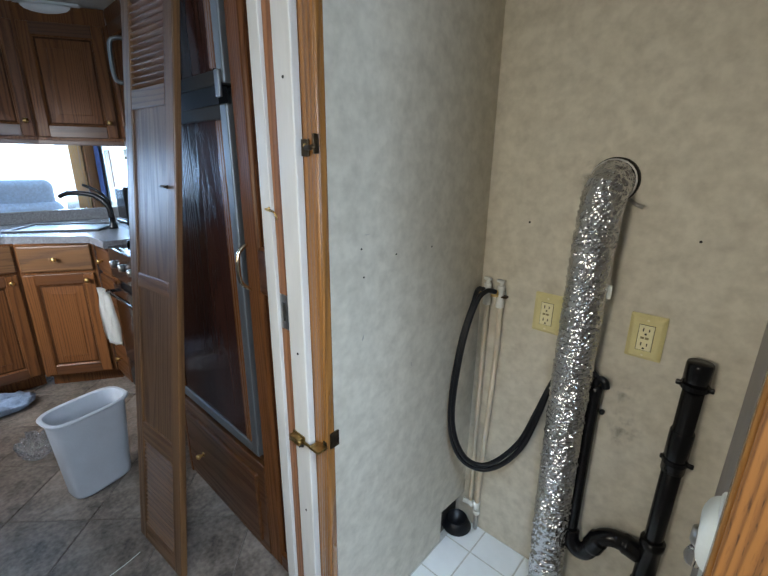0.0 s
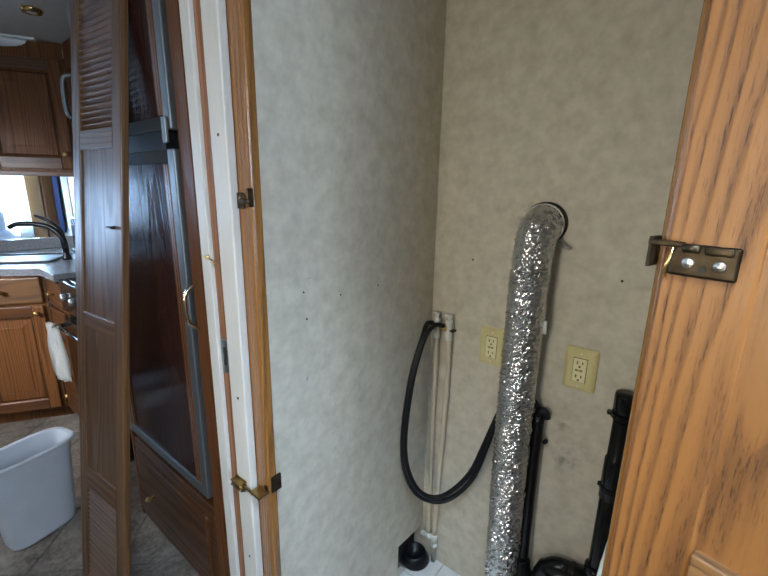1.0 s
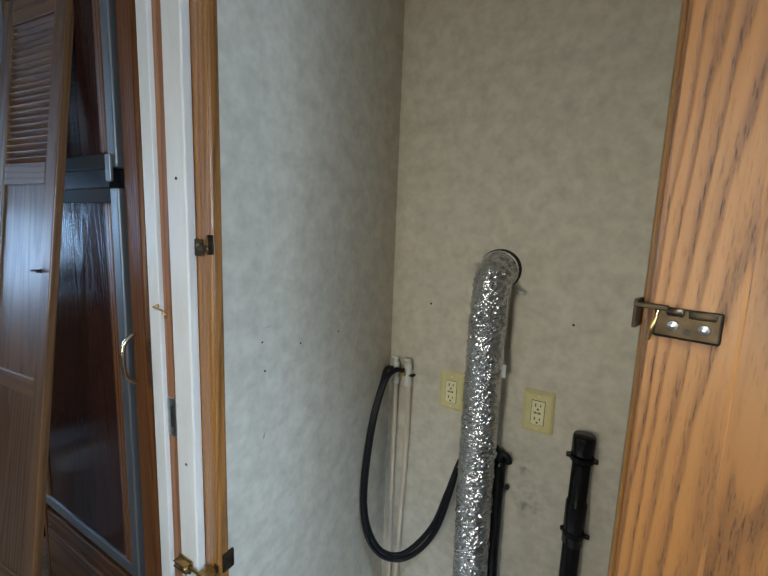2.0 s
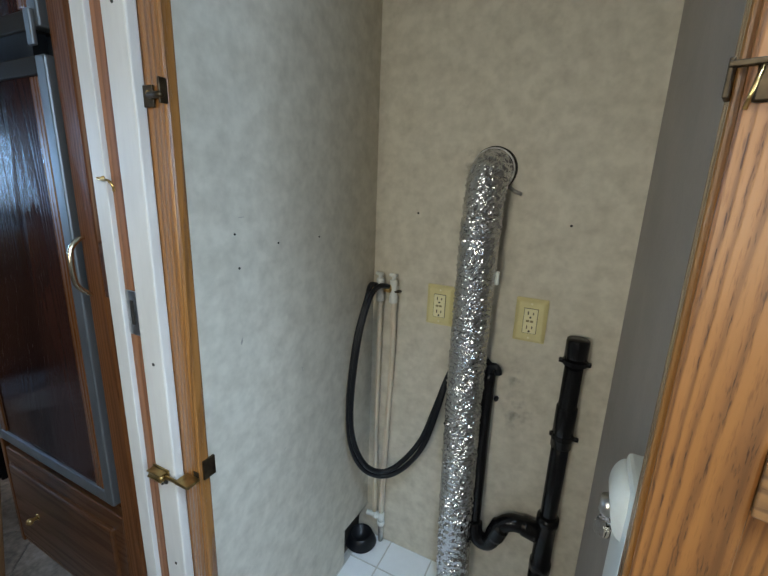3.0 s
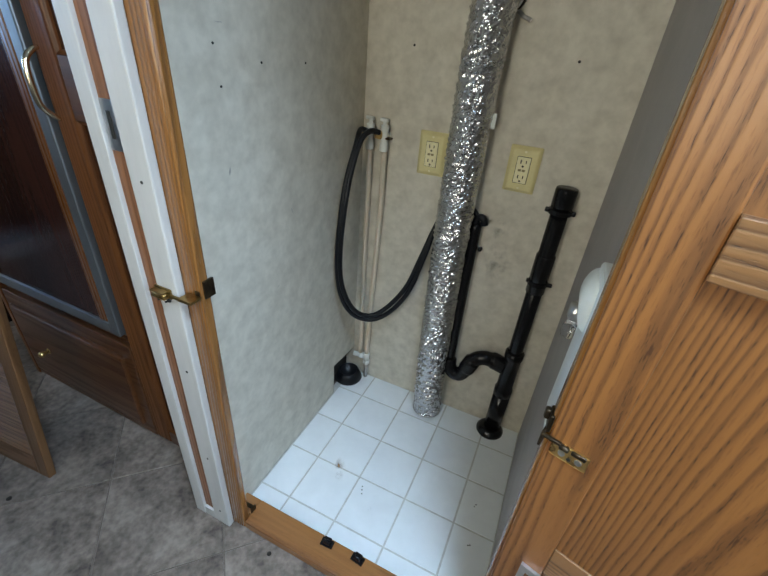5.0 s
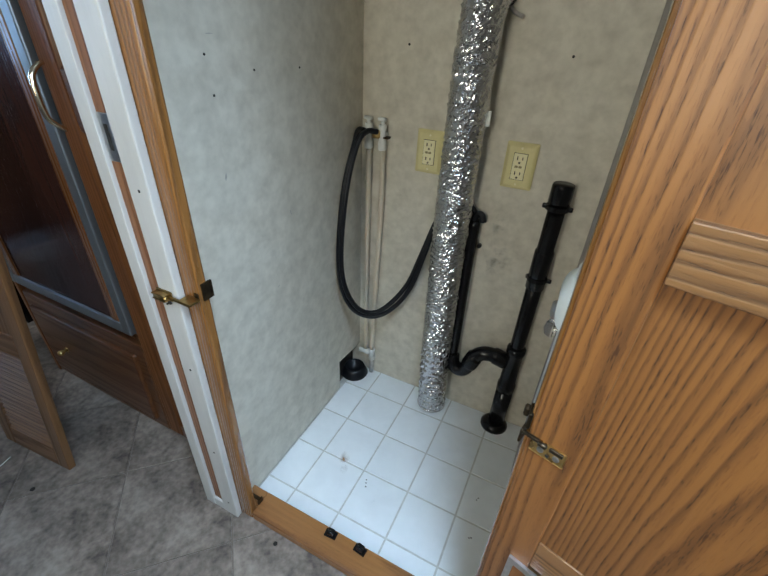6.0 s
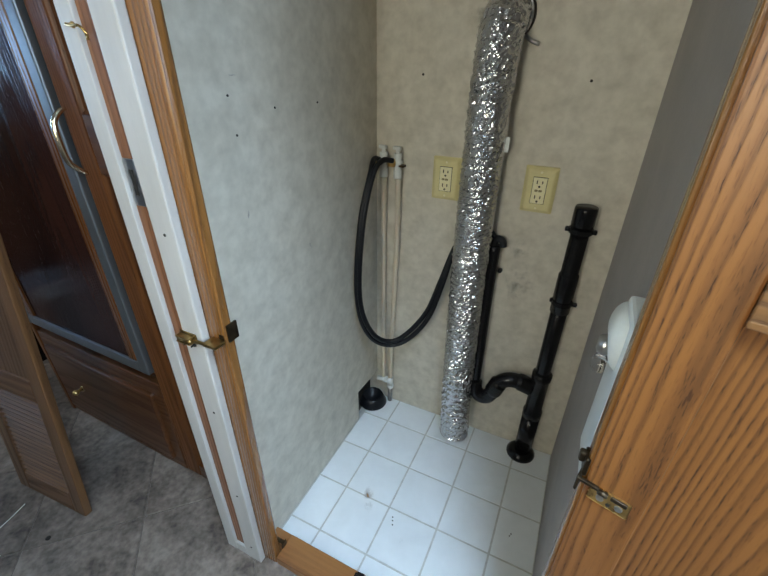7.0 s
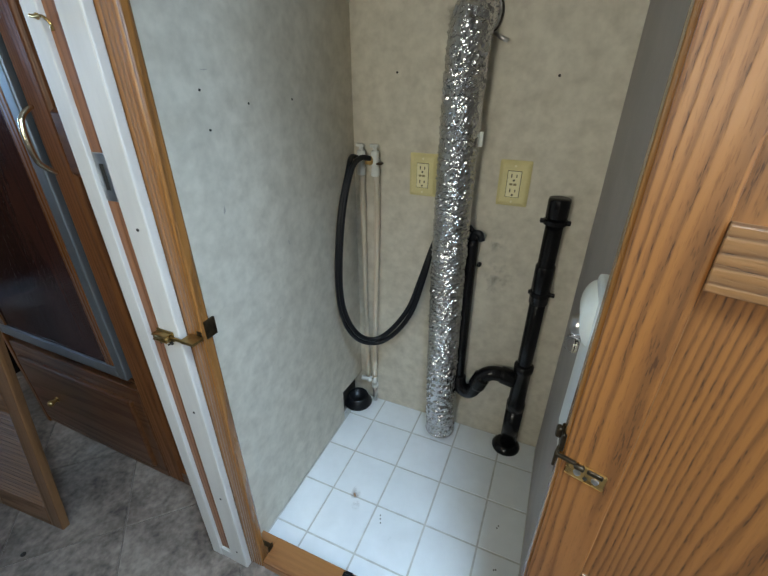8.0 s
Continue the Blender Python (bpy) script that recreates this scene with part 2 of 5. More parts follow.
GROUT = mat("grey_grout", (0.54, 0.54, 0.50), 0.7, scale=40, amount=0.15)
SLATE = mat("stone_look_floor_tile", (0.33, 0.29, 0.255), 0.34, scale=8, fine=60, fine_part=0.6, dark=(0.066, 0.049, 0.039), light=(0.34, 0.280, 0.228), range=(0.54, 1.05), bump=0.3, depth=0.003, vary=0.08, distort=0.7)
HALLGROUT = mat("pale_floor_grout", (0.19, 0.160, 0.130), 0.8, scale=50, amount=0.2)
FOIL = foil_material()
ABS = mat("black_pipe_plastic", (0.006, 0.006, 0.007), 0.24, scale=20, amount=0.4, fine=220, bump=0.06, specular=0.3)
RUBBER = mat("black_rubber", (0.007, 0.008, 0.010), 0.36, scale=30, amount=0.3, bump=0.08, specular=0.3)
PEX = mat("translucent_tubing", (0.62, 0.55, 0.43), 0.35, scale=14, amount=0.15, stretch=(1, 1, 0.2), sss=0.2)
VALVE = mat("white_valve_plastic", (0.70, 0.72, 0.68), 0.35, scale=40, amount=0.08)
IVORY = mat("ivory_plastic", (0.66, 0.585, 0.29), 0.35, scale=25, amount=0.06)
IVORY_LIGHT = mat("pale_ivory_plastic", (0.80, 0.74, 0.47), 0.3, scale=25, amount=0.05)
IVORY_DIM = mat("dull_ivory_plastic", (0.26, 0.22, 0.10), 0.4, scale=25, amount=0.06)
SLOT = mat("dark_slot", (0.02, 0.017, 0.012), 0.7, amount=0.2)
WHITEPLASTIC = mat("white_plastic", (0.76, 0.80, 0.76), 0.35, scale=14, amount=0.05)
BINPLASTIC = mat("pale_grey_plastic", (0.70, 0.74, 0.79), 0.42, scale=10, amount=0.06)
BRONZE = mat("antique_bronze", (0.060, 0.043, 0.025), 0.40, 0.9, scale=60, amount=0.5, bump=0.2)
BRASS = mat("worn_brass", (0.62, 0.42, 0.16), 0.28, 1.0, scale=50, amount=0.25)
AGEDBRASS = mat("aged_brass", (0.40, 0.27, 0.10), 0.34, 1.0, scale=60, amount=0.4, bump=0.2)
PALEBRASS = mat("polished_pale_brass", (0.80, 0.70, 0.52), 0.16, 1.0, scale=40, amount=0.12)
STEEL = mat("zinc_steel", (0.55, 0.54, 0.52), 0.3, 1.0, scale=60, amount=0.2)
SILVER = mat("silver_trim", (0.24, 0.26, 0.27), 0.38, 0.75, scale=30, amount=0.12, stretch=(1, 1, 0.1))
DARKMETAL = mat("dark_grey_trim", (0.05, 0.052, 0.055), 0.35, 0.5, scale=30, amount=0.15)
LAMINATE = mat("grey_laminate", (0.22, 0.225, 0.235), 0.22, scale=120, amount=0.35, fine=400)
BLACKGLOSS = mat("black_enamel", (0.012, 0.012, 0.013), 0.12, scale=15, amount=0.2)
TOWEL = mat("white_cloth", (0.78, 0.77, 0.72), 0.9, scale=200, amount=0.1, bump=0.4)
FABRIC = mat("blue_grey_upholstery", (0.44, 0.58, 0.76), 0.8, scale=60, amount=0.15, bump=0.3)
WRAP = mat("clear_plastic_wrap", (0.85, 0.85, 0.85), 0.12, scale=60, amount=0.1, transmission=0.9, bump=0.6, depth=0.01)
GLASS = mat("clear_glass", (0.95, 0.95, 0.95), 0.02, scale=10, amount=0.01, transmission=1.0, bump=0.0, rough_vary=0.0)
# dark brown that paints shade into the grooves round raised panels
GROOVE_SHADE = mat("groove_shade_brown", (0.065, 0.026, 0.010), 0.6, scale=30, amount=0.3, specular=0.1)
STAIN = smudge_material("soot_stain", (0.085, 0.068, 0.050), 0.6, 36)
DAYLIGHT = glow("bright_outdoors", (0.76, 0.89, 1.0), 2.8)
LAMPSHADE = mat("frosted_lamp_cover", (0.82, 0.82, 0.80), 0.3, amount=0.03)


# ---- building blocks ----
def link(name, bm, material, smooth=False):
    me = bpy.data.meshes.new(name)
    bmesh.ops.recalc_face_normals(bm, faces=bm.faces)
    bm.to_mesh(me)
    bm.free()
    if smooth:
        for p in me.polygons:
            p.use_smooth = True
    me.materials.append(material)
    return new(name, me)


def part(name, bm, material, parent, label="", smooth=False):
    ob = link(name, bm, material, smooth)
    ob.parent = parent
    if label:
        ob["label"] = label
    return ob


def thing(name, label, category, m=None, group="", kind=""):
    ob = new(name)
    ob.empty_display_size = 0.05
    if m is not None:
        ob.matrix_world = m
    return tagged(ob, label, category, group, kind)


def box(x0, y0, z0, x1, y1, z1, bevel=0.0, seg=2):
    bm = bmesh.new()
    bmesh.ops.create_cube(bm, size=1, matrix=Matrix.LocRotScale(((x0 + x1) / 2, (y0 + y1) / 2, (z0 + z1) / 2), None, (abs(x1 - x0), abs(y1 - y0), abs(z1 - z0))))
    if bevel:
        bmesh.ops.bevel(bm, geom=bm.edges[:], offset=bevel, segments=seg, affect="EDGES", profile=0.5)
    return bm


def merge(*bms):
    out = bmesh.new()
    for b in bms:
        me = bpy.data.meshes.new("temporary")
        b.to_mesh(me)
        b.free()
        out.from_mesh(me)
        bpy.data.meshes.remove(me)
    return out


def moved(bm, m):
    bmesh.ops.transform(bm, matrix=m, verts=bm.verts)
    return bm


def smooth_path(points, steps=10):
    """A Catmull-Rom curve through the points."""
    p = [Vector(q) for q in points]
    p = [2 * p[0] - p[1]] + p + [2 * p[-1] - p[-2]]
    out = []
    for i in range(1, len(p) - 2):
        for s in range(steps):
            t = s / steps
            out.append(0.5 * (2 * p[i] + (p[i + 1] - p[i - 1]) * t + (2 * p[i - 1] - 5 * p[i] + 4 * p[i + 1] - p[i + 2]) * t * t + (3 * p[i] - p[i - 1] - 3 * p[i + 1] + p[i + 2]) * t ** 3))
    return out + [p[-2]]


def tube(points, radius, sides=14, cap=True, inner=0.0):
    """A tube along points; radius is a number or a function of (index, angle)."""
    pts = [Vector(q) for q in points]
    bm = bmesh.new()
    rings = []
    ref = Vector((0, 0, 1))
    for i, p in enumerate(pts):
        d = (pts[min(i + 1, len(pts) - 1)] - pts[max(i - 1, 0)]).normalized()
        if i == 0:
            ref = d.orthogonal().normalized()
        ref = (ref - d * ref.dot(d)).normalized()
        side = d.cross(ref)
        ring = []
        for s in range(sides):
            a = 2 * math.pi * s / sides
            r = radius(i, a) if callable(radius) else radius
            ring.append(bm.verts.new(p + (ref * math.cos(a) + side * math.sin(a)) * r))
        rings.append(ring)
    for r0, r1 in zip(rings, rings[1:]):
        for s in range(sides):
            bm.faces.new((r0[s], r0[(s + 1) % sides], r1[(s + 1) % sides], r1[s]))
    if cap:
        bm.faces.new(rings[0])
        bm.faces.new(rings[-1])
    return bm


def lathe(profile, m=None, sides=28):
    """A turned solid about z from (radius, height) pairs."""
    bm = bmesh.new()
    rings = [[bm.verts.new((max(r, 1e-4) * math.cos(2 * math.pi * s / sides), max(r, 1e-4) * math.sin(2 * math.pi * s / sides), z)) for s in range(sides)] for r, z in profile]
    for r0, r1 in zip(rings, rings[1:]):
        for s in range(sides):
            bm.faces.new((r0[s], r0[(s + 1) % sides], r1[(s + 1) % sides], r1[s]))
    bm.faces.new(rings[0])
    bm.faces.new(rings[-1])
    if m is not None:
        moved(bm, m)
    return bm


def prism(poly, axis, a, b, bevel=0.0):
    """A polygon given in the two other axes, drawn out along axis from a to b."""
    bm = bmesh.new()
    k = "xyz".index(axis)

    def at(p, v):
        q = list(p)
        q.insert(k, v)
        return q

    lo = [bm.verts.new(at(p, a)) for p in poly]
    hi = [bm.verts.new(at(p, b)) for p in poly]
    bm.faces.new(lo)
    bm.faces.new(hi)
    for i in range(len(poly)):
        j = (i + 1) % len(poly)
        bm.faces.new((lo[i], lo[j], hi[j], hi[i]))
    if bevel:
        bmesh.ops.bevel(bm, geom=bm.edges[:], offset=bevel, segments=2, affect="EDGES")
    return bm


def structure(name, bm, material, label, category=""):
    return tagged(link(name, bm, material), label, category or name.split("_")[0], kind="structure")


def knob(parent, m, material=None, r=0.014):
    bm = lathe([(0.006, 0), (0.006, 0.012), (r * 0.8, 0.016), (r, 0.022), (r * 0.8, 0.028), (0.002, 0.031)], m, 18)
    return part("knob", bm, material or BRASS, parent, "round brass knob", True)


# ---- the setting ----
LEFT, RIGHT, BACK, FRONT = 0.05, 0.728, -0.037, -0.715
TOP = 2.10
HALL = -2.10
# closet walls
structure("wall_closet_back", box(-0.02, BACK, -0.02, 0.80, BACK + 0.04, TOP), WALLPAPER, "mottled beige wallpaper over a closet back wall")
notch = [(FRONT, 0.0035), (-0.192, 0.0035), (-0.192, 0.135), (-0.050, 0.118), (BACK, 0.118), (BACK, TOP), (FRONT, TOP)]
structure("wall_closet_left", prism(notch, "x", LEFT - 0.02, LEFT), WALLPAPER, "mottled beige wallpaper over a thin partition with a corner cut away")
structure("wall_closet_right", box(RIGHT, FRONT, -0.02, RIGHT + 0.03, BACK, TOP), GREYWALL_SHADED, "plain grey closet side wall, its shade toned into the grey")
structure("wall_partition", box(-0.055, -0.735, -0.02, 0.012, BACK, TOP), PLAINWALL, "partition between the closet and the refrigerator cabinet")
structure("wall_hall_right", box(0.76, -0.715, -0.02, 2.0, -0.66, TOP), WALLPAPER, "hall wall covered in beige wallpaper")
# outer shell
structure("wall_side", merge(box(-2.2, 0.06, -0.02, 2.0, 0.12, TOP), box(-4.5, 0.06, -0.02, -2.2, 0.12, 0.95), box(-4.5, 0.06, 1.45, -2.2, 0.12, TOP), box(-4.5, 0.06, 0.95, -4.2, 0.12, 1.45), box(-2.5, 0.06, 0.95, -2.2, 0.12, 1.45)), PLAINWALL, "outer side wall with a window opening")
structure("wall_hall_far", merge(box(-4.6, HALL - 0.06, -0.02, -4.15, HALL, TOP), box(-3.05, HALL - 0.06, -0.02, -2.0, HALL, TOP), box(-1.1, HALL - 0.06, -0.02, 0.08, HALL, TOP), box(-2.0, HALL - 0.06, -0.02, -1.1, HALL, 1.15), box(-2.0, HALL - 0.06, 1.75, -1.1, HALL, TOP), box(0.58, HALL - 0.06, -0.02, 2.0, HALL, TOP), box(0.08, HALL - 0.06, -0.02, 0.58, HALL, 0.95), box(0.08, HALL - 0.06, 1.78, 0.58, HALL, TOP), box(-4.15, HALL - 0.06, -0.02, -3.05, HALL, 1.0), box(-4.15, HALL - 0.06, 1.7, -3.05, HALL, TOP)), UNSEEN_WALL_DARK, "unseen hall wall with window openings, grey-brown to cut bounce and darken foil reflections")
structure("wall_hall_end", merge(box(2.0, HALL - 0.06, -0.02, 2.06, -2.0, TOP), box(2.0, -1.1, -0.02, 2.06, 0.12, TOP), box(2.0, -2.0, -0.02, 2.06, -1.1, 1.05), box(2.0, -2.0, 1.85, 2.06, -1.1, TOP)), PLAINWALL, "end wall of the hall with a window opening")
structure("wall_living_end", merge(box(-4.6, HALL, -0.02, -4.5, 0.12, 0.85), box(-4.6, HALL, 1.75, -4.5, 0.12, TOP), box(-4.6, HALL, 0.85, -4.5, -1.95, 1.75), box(-4.6, -0.20, 0.85, -4.5, 0.12, 1.75)), PLAINWALL, "end wall of the living area with a wide window opening")
structure("ceiling", merge(box(-4.6, HALL - 0.06, TOP, 0.75, 0.12, TOP + 0.05), box(1.15, HALL - 0.06, TOP, 2.06, 0.12, TOP + 0.05), box(0.75, HALL - 0.06, TOP, 1.15, -1.48, TOP + 0.05), box(0.75, -1.08, TOP, 1.15, 0.12, TOP + 0.05)), CEILING, "pale textured ceiling board")
structure("floor_underlay", box(-4.6, HALL - 0.06, -0.06, 2.06, 0.12, -0.0035), HALLGROUT, "pale grout bed under the floor tiles", "floor")
structure("closet_floor", box(LEFT - 0.02, FRONT, -0.003, RIGHT + 0.01, BACK + 0.01, -0.0015), GROUT, "grey grout bed under white vinyl tiles", "floor")
structure("backdrop", box(-7.0, -5.0, -0.5, -6.9, 3.0, 3.5), DAYLIGHT, "bright overexposed daylight outside")
structure("backdrop_side", box(-7.0, 2.5, -0.5, 0.0, 2.6, 3.5), DAYLIGHT, "bright overexposed daylight outside the side window", "backdrop")

# ---- closet frame and partition end ----
def face_frame():
    f = thing("face_frame", "golden oak face frame round the closet opening", "door frame", kind="structure")
    part("stile", box(0.050, -0.738, 0.0, 0.100, -0.716, TOP, 0.005), OAK_TRIM, f)
    part("stile", box(0.6965, -0.738, 0.0, 0.760, -0.716, TOP, 0.003), OAK_TRIM, f)
    part("sill", merge(box(0.1005, -0.738, 0.001, 0.6960, -0.668, 0.032, 0.004), box(0.0505, -0.7145, 0.001, 0.1015, -0.669, 0.0315, 0.002)), OAK_SILL, f, "worn oak sill board")
    part("header", box(0.0985, -0.738, 1.98, 0.6960, -0.716, TOP, 0.003), OAK_X, f)
    return f


def door_jamb():
    """The end of the partition: two painted strips with a channel and strike plate between."""
    j = thing("door_jamb", "white painted stop strips on an oak partition end with a strike plate", "door jamb", kind="structure")
    s1 = part("strip", box(-0.056, -0.757, 0.001, -0.0235, -0.7355, TOP, 0.002), WHITEPAINT, j)
    s2 = part("strip", box(0.0115, -0.756, 0.001, 0.0620, -0.7385, TOP, 0.003), WHITEPAINT, j)
    part("channel", box(-0.0233, -0.749, 0.035, 0.0113, -0.7355, TOP, 0.001), OAK_PINK, j, "oak channel between the strips")
    part("foot_block", box(-0.0233, -0.755, 0.001, 0.0113, -0.7355, 0.034, 0.001), WHITEPAINT, j)
    for z in (1.451, 0.949, 0.558, 0.280, 0.06):
        part("screw_hole", lathe([(0.0028, 0), (0.0028, 0.0016)], pose(0.0385, -0.7552, z, 90), 10), SLOT, s2)
    plate = part("strike_plate", box(-0.021, -0.7512, 0.988, 0.008, -0.7492, 1.062, 0.001), STEEL, j, "steel strike plate")
    part("slot", box(-0.010, -0.7522, 1.006, -0.002, -0.7514, 1.046), SLOT, plate)
    # small brass hook near eye height
    part("hook", merge(lathe([(0.004, 0), (0.004, 0.002), (0.002, 0.004), (0.002, 0.010)], pose(-0.027, -0.757, 1.231, 90), 12),
         tube(smooth_path([(-0.029, -0.765, 1.231), (-0.015, -0.767, 1.229), (-0.001, -0.767, 1.229), (0.006, -0.765, 1.222), (0.004, -0.763, 1.214)], 6), 0.0019, 8)), BRASS, j, "small brass hook and eye", True)
    return j


def cup_hinge(name, m, label, metal, screw):
    """A face-frame cabinet hinge: leaf with two screws, knuckle and wrap leaf."""
    h = thing(name, label, "hinge", m, "cabinet hinges")
    leaf = part("leaf", box(-0.007, -0.003, -0.014, 0.034, 0, 0.014, 0.001), metal, h)
    for x in (0.010, 0.026):
        part("screw", lathe([(0.0042, 0), (0.0038, 0.0016), (0.001, 0.0022)], pose(x, -0.003, 0.003, 90), 12), screw, leaf)
    part("knuckle", moved(lathe([(0.0045, -0.006), (0.0045, 0.018), (0.003, 0.020)], None, 12), pose(0.037, -0.006, 0.0, 0, 90, 0)), metal, h, smooth=True)
    part("wrap_leaf", box(0.049, -0.006, -0.010, 0.0525, 0.016, 0.022, 0.001), BRONZE, h)
    return h


face_frame()
door_jamb()
cup_hinge("hinge", pose(0.047, -0.740, 1.340), "dark antique bronze hinge hanging empty on the oak frame", BRONZE, BRASS)


def wrap_hinge():
    """A brass cabinet hinge left on the strip: folded cup, thin arm to the frame edge, two loose black screws."""
    h = thing("hinge", "worn brass hinge hanging empty between white strip and oak frame", "hinge", pose(0, 0, 0.748), "cabinet hinges")
    cup = part("cup", merge(box(0.012, -0.7725, -0.006, 0.046, -0.7565, -0.003, 0.001), box(0.012, -0.7725, 0.005, 0.046, -0.7565, 0.008, 0.001), box(0.010, -0.7600, -0.009, 0.050, -0.7566, 0.011, 0.001)), AGEDBRASS, h)
    part("barrel", moved(lathe([(0.003, -0.017), (0.0048, -0.015), (0.0048, 0.015), (0.003, 0.017)], None, 14), pose(0.031, -0.7675, 0.001, 0, 90, 0)), AGEDBRASS, h, smooth=True)
    part("arm", merge(box(0.046, -0.7640, -0.002, 0.074, -0.7600, 0.004, 0.001), box(0.070, -0.7640, -0.003, 0.101, -0.7390, 0.003, 0.001)), AGEDBRASS, h)
    part("frame_cup", merge(box(0.0985, -0.732, -0.006, 0.1035, -0.708, 0.030, 0.001), box(0.0870, -0.7400, -0.004, 0.0985, -0.7385, 0.012, 0.0006)), BRONZE, h, "dark bronze cup on the frame edge")
    for x in (0.021, 0.039):
        part("screw", merge(lathe([(0.0048, 0), (0.0042, 0.002), (0.0018, 0.003), (0.0018, 0.008)], pose(x, -0.7575, -0.0145, 90), 12), lathe([(0.0016, 0), (0.0010, 0.009)], pose(x, -0.762, -0.010, 12), 8)), SLOT, cup, "black screw head")
    return h


wrap_hinge()


def catch(m):
    """A black roller catch on the sill."""
    c = thing("cabinet_catch", "small black plastic door catch on the oak sill", "door catch", m, "catches on the sill")
    part("base", box(-0.017, -0.010, 0, 0.017, 0.010, 0.005, 0.001), ABS, c)
    part("body", box(-0.010, -0.008, 0.005, 0.010, 0.009, 0.017, 0.002), ABS, c)
    part("roller", moved(lathe([(0.004, -0.008), (0.004, 0.008)], None, 12), pose(0, -0.004, 0.019, 0, 90, 0)), ABS, c, smooth=True)
    return c


first = catch(pose(0.328, -0.684, 0.032, 0, 0, 4))
copy_thing(first, pose(0.417, -0.682, 0.032, 0, 0, -5))
tagged(link("corner_bracket", merge(box(0.1012, -0.712, 0.0315, 0.104, -0.694, 0.050, 0.0008), box(0.060, -0.703, 0.0317, 0.101, -0.692, 0.0345, 0.0008), lathe([(0.0035, 0.034), (0.003, 0.0365), (0.001, 0.037)], Matrix.Translation((0.078, -0.6975, 0)), 10)), BRONZE), "small tarnished brass bracket in the sill corner", "bracket")


# ---- doors ----
def louvre_door(name, label, m, wood_v, wood_h, height=1.93, width=0.30):
    """A narrow leaf: stiles, rails, two flat panels and a louvred field above and below. Its face looks to -y."""
    d = thing(name, label, "door", m)
    st, th = 0.048, 0.021
    part("stile", box(0, 0, 0, st, th, height, 0.003), wood_v, d)
    part("stile", box(width - st, 0, 0, width, th, height, 0.003), wood_v, d)
    rails = [(0.0, 0.07), (0.40, 0.47), (0.94, 0.985), (1.468, 1.522), (height - 0.07, height)]
    for z0, z1 in rails:
        part("rail", box(st, 0.0005, z0, width - st, th - 0.0005, z1, 0.002), wood_h, d)
    for z0, z1 in ((0.47, 0.94), (0.985, 1.468)):
        part("panel", box(st, 0.006, z0, width - st, th - 0.002, z1), wood_v, d)
    for z0, z1 in ((0.07, 0.40), (1.522, height - 0.07)):
        n = int((z1 - z0) / 0.0165)
        for i in range(n):
            zc = z0 + (i + 0.5) * (z1 - z0) / n
            sl = box(st + 0.001, -0.0095, -0.0022, width - st - 0.001, 0.0095, 0.0022, 0.001, 1)
            part("slat", moved(sl, pose(0, th / 2, zc, 30 if z1 < 1 else -38)), wood_h, d)
    return d


ld = louvre_door("louvred_door", "loose narrow oak door with louvres leaning on the refrigerator", pose(-0.785, -0.914, 0.004, -6.8, 0, 5.0), OAK_DULL, OAK_DULL_X, 1.95, 0.296)
part("hook_pin", merge(lathe([(0.006, 0), (0.004, 0.004), (0.0025, 0.02)], pose(0.255, 0, 1.255, 90), 10), box(0.255, -0.022, 1.252, 0.285, -0.018, 1.256, 0.001)), BRONZE, ld, "small bronze hook")


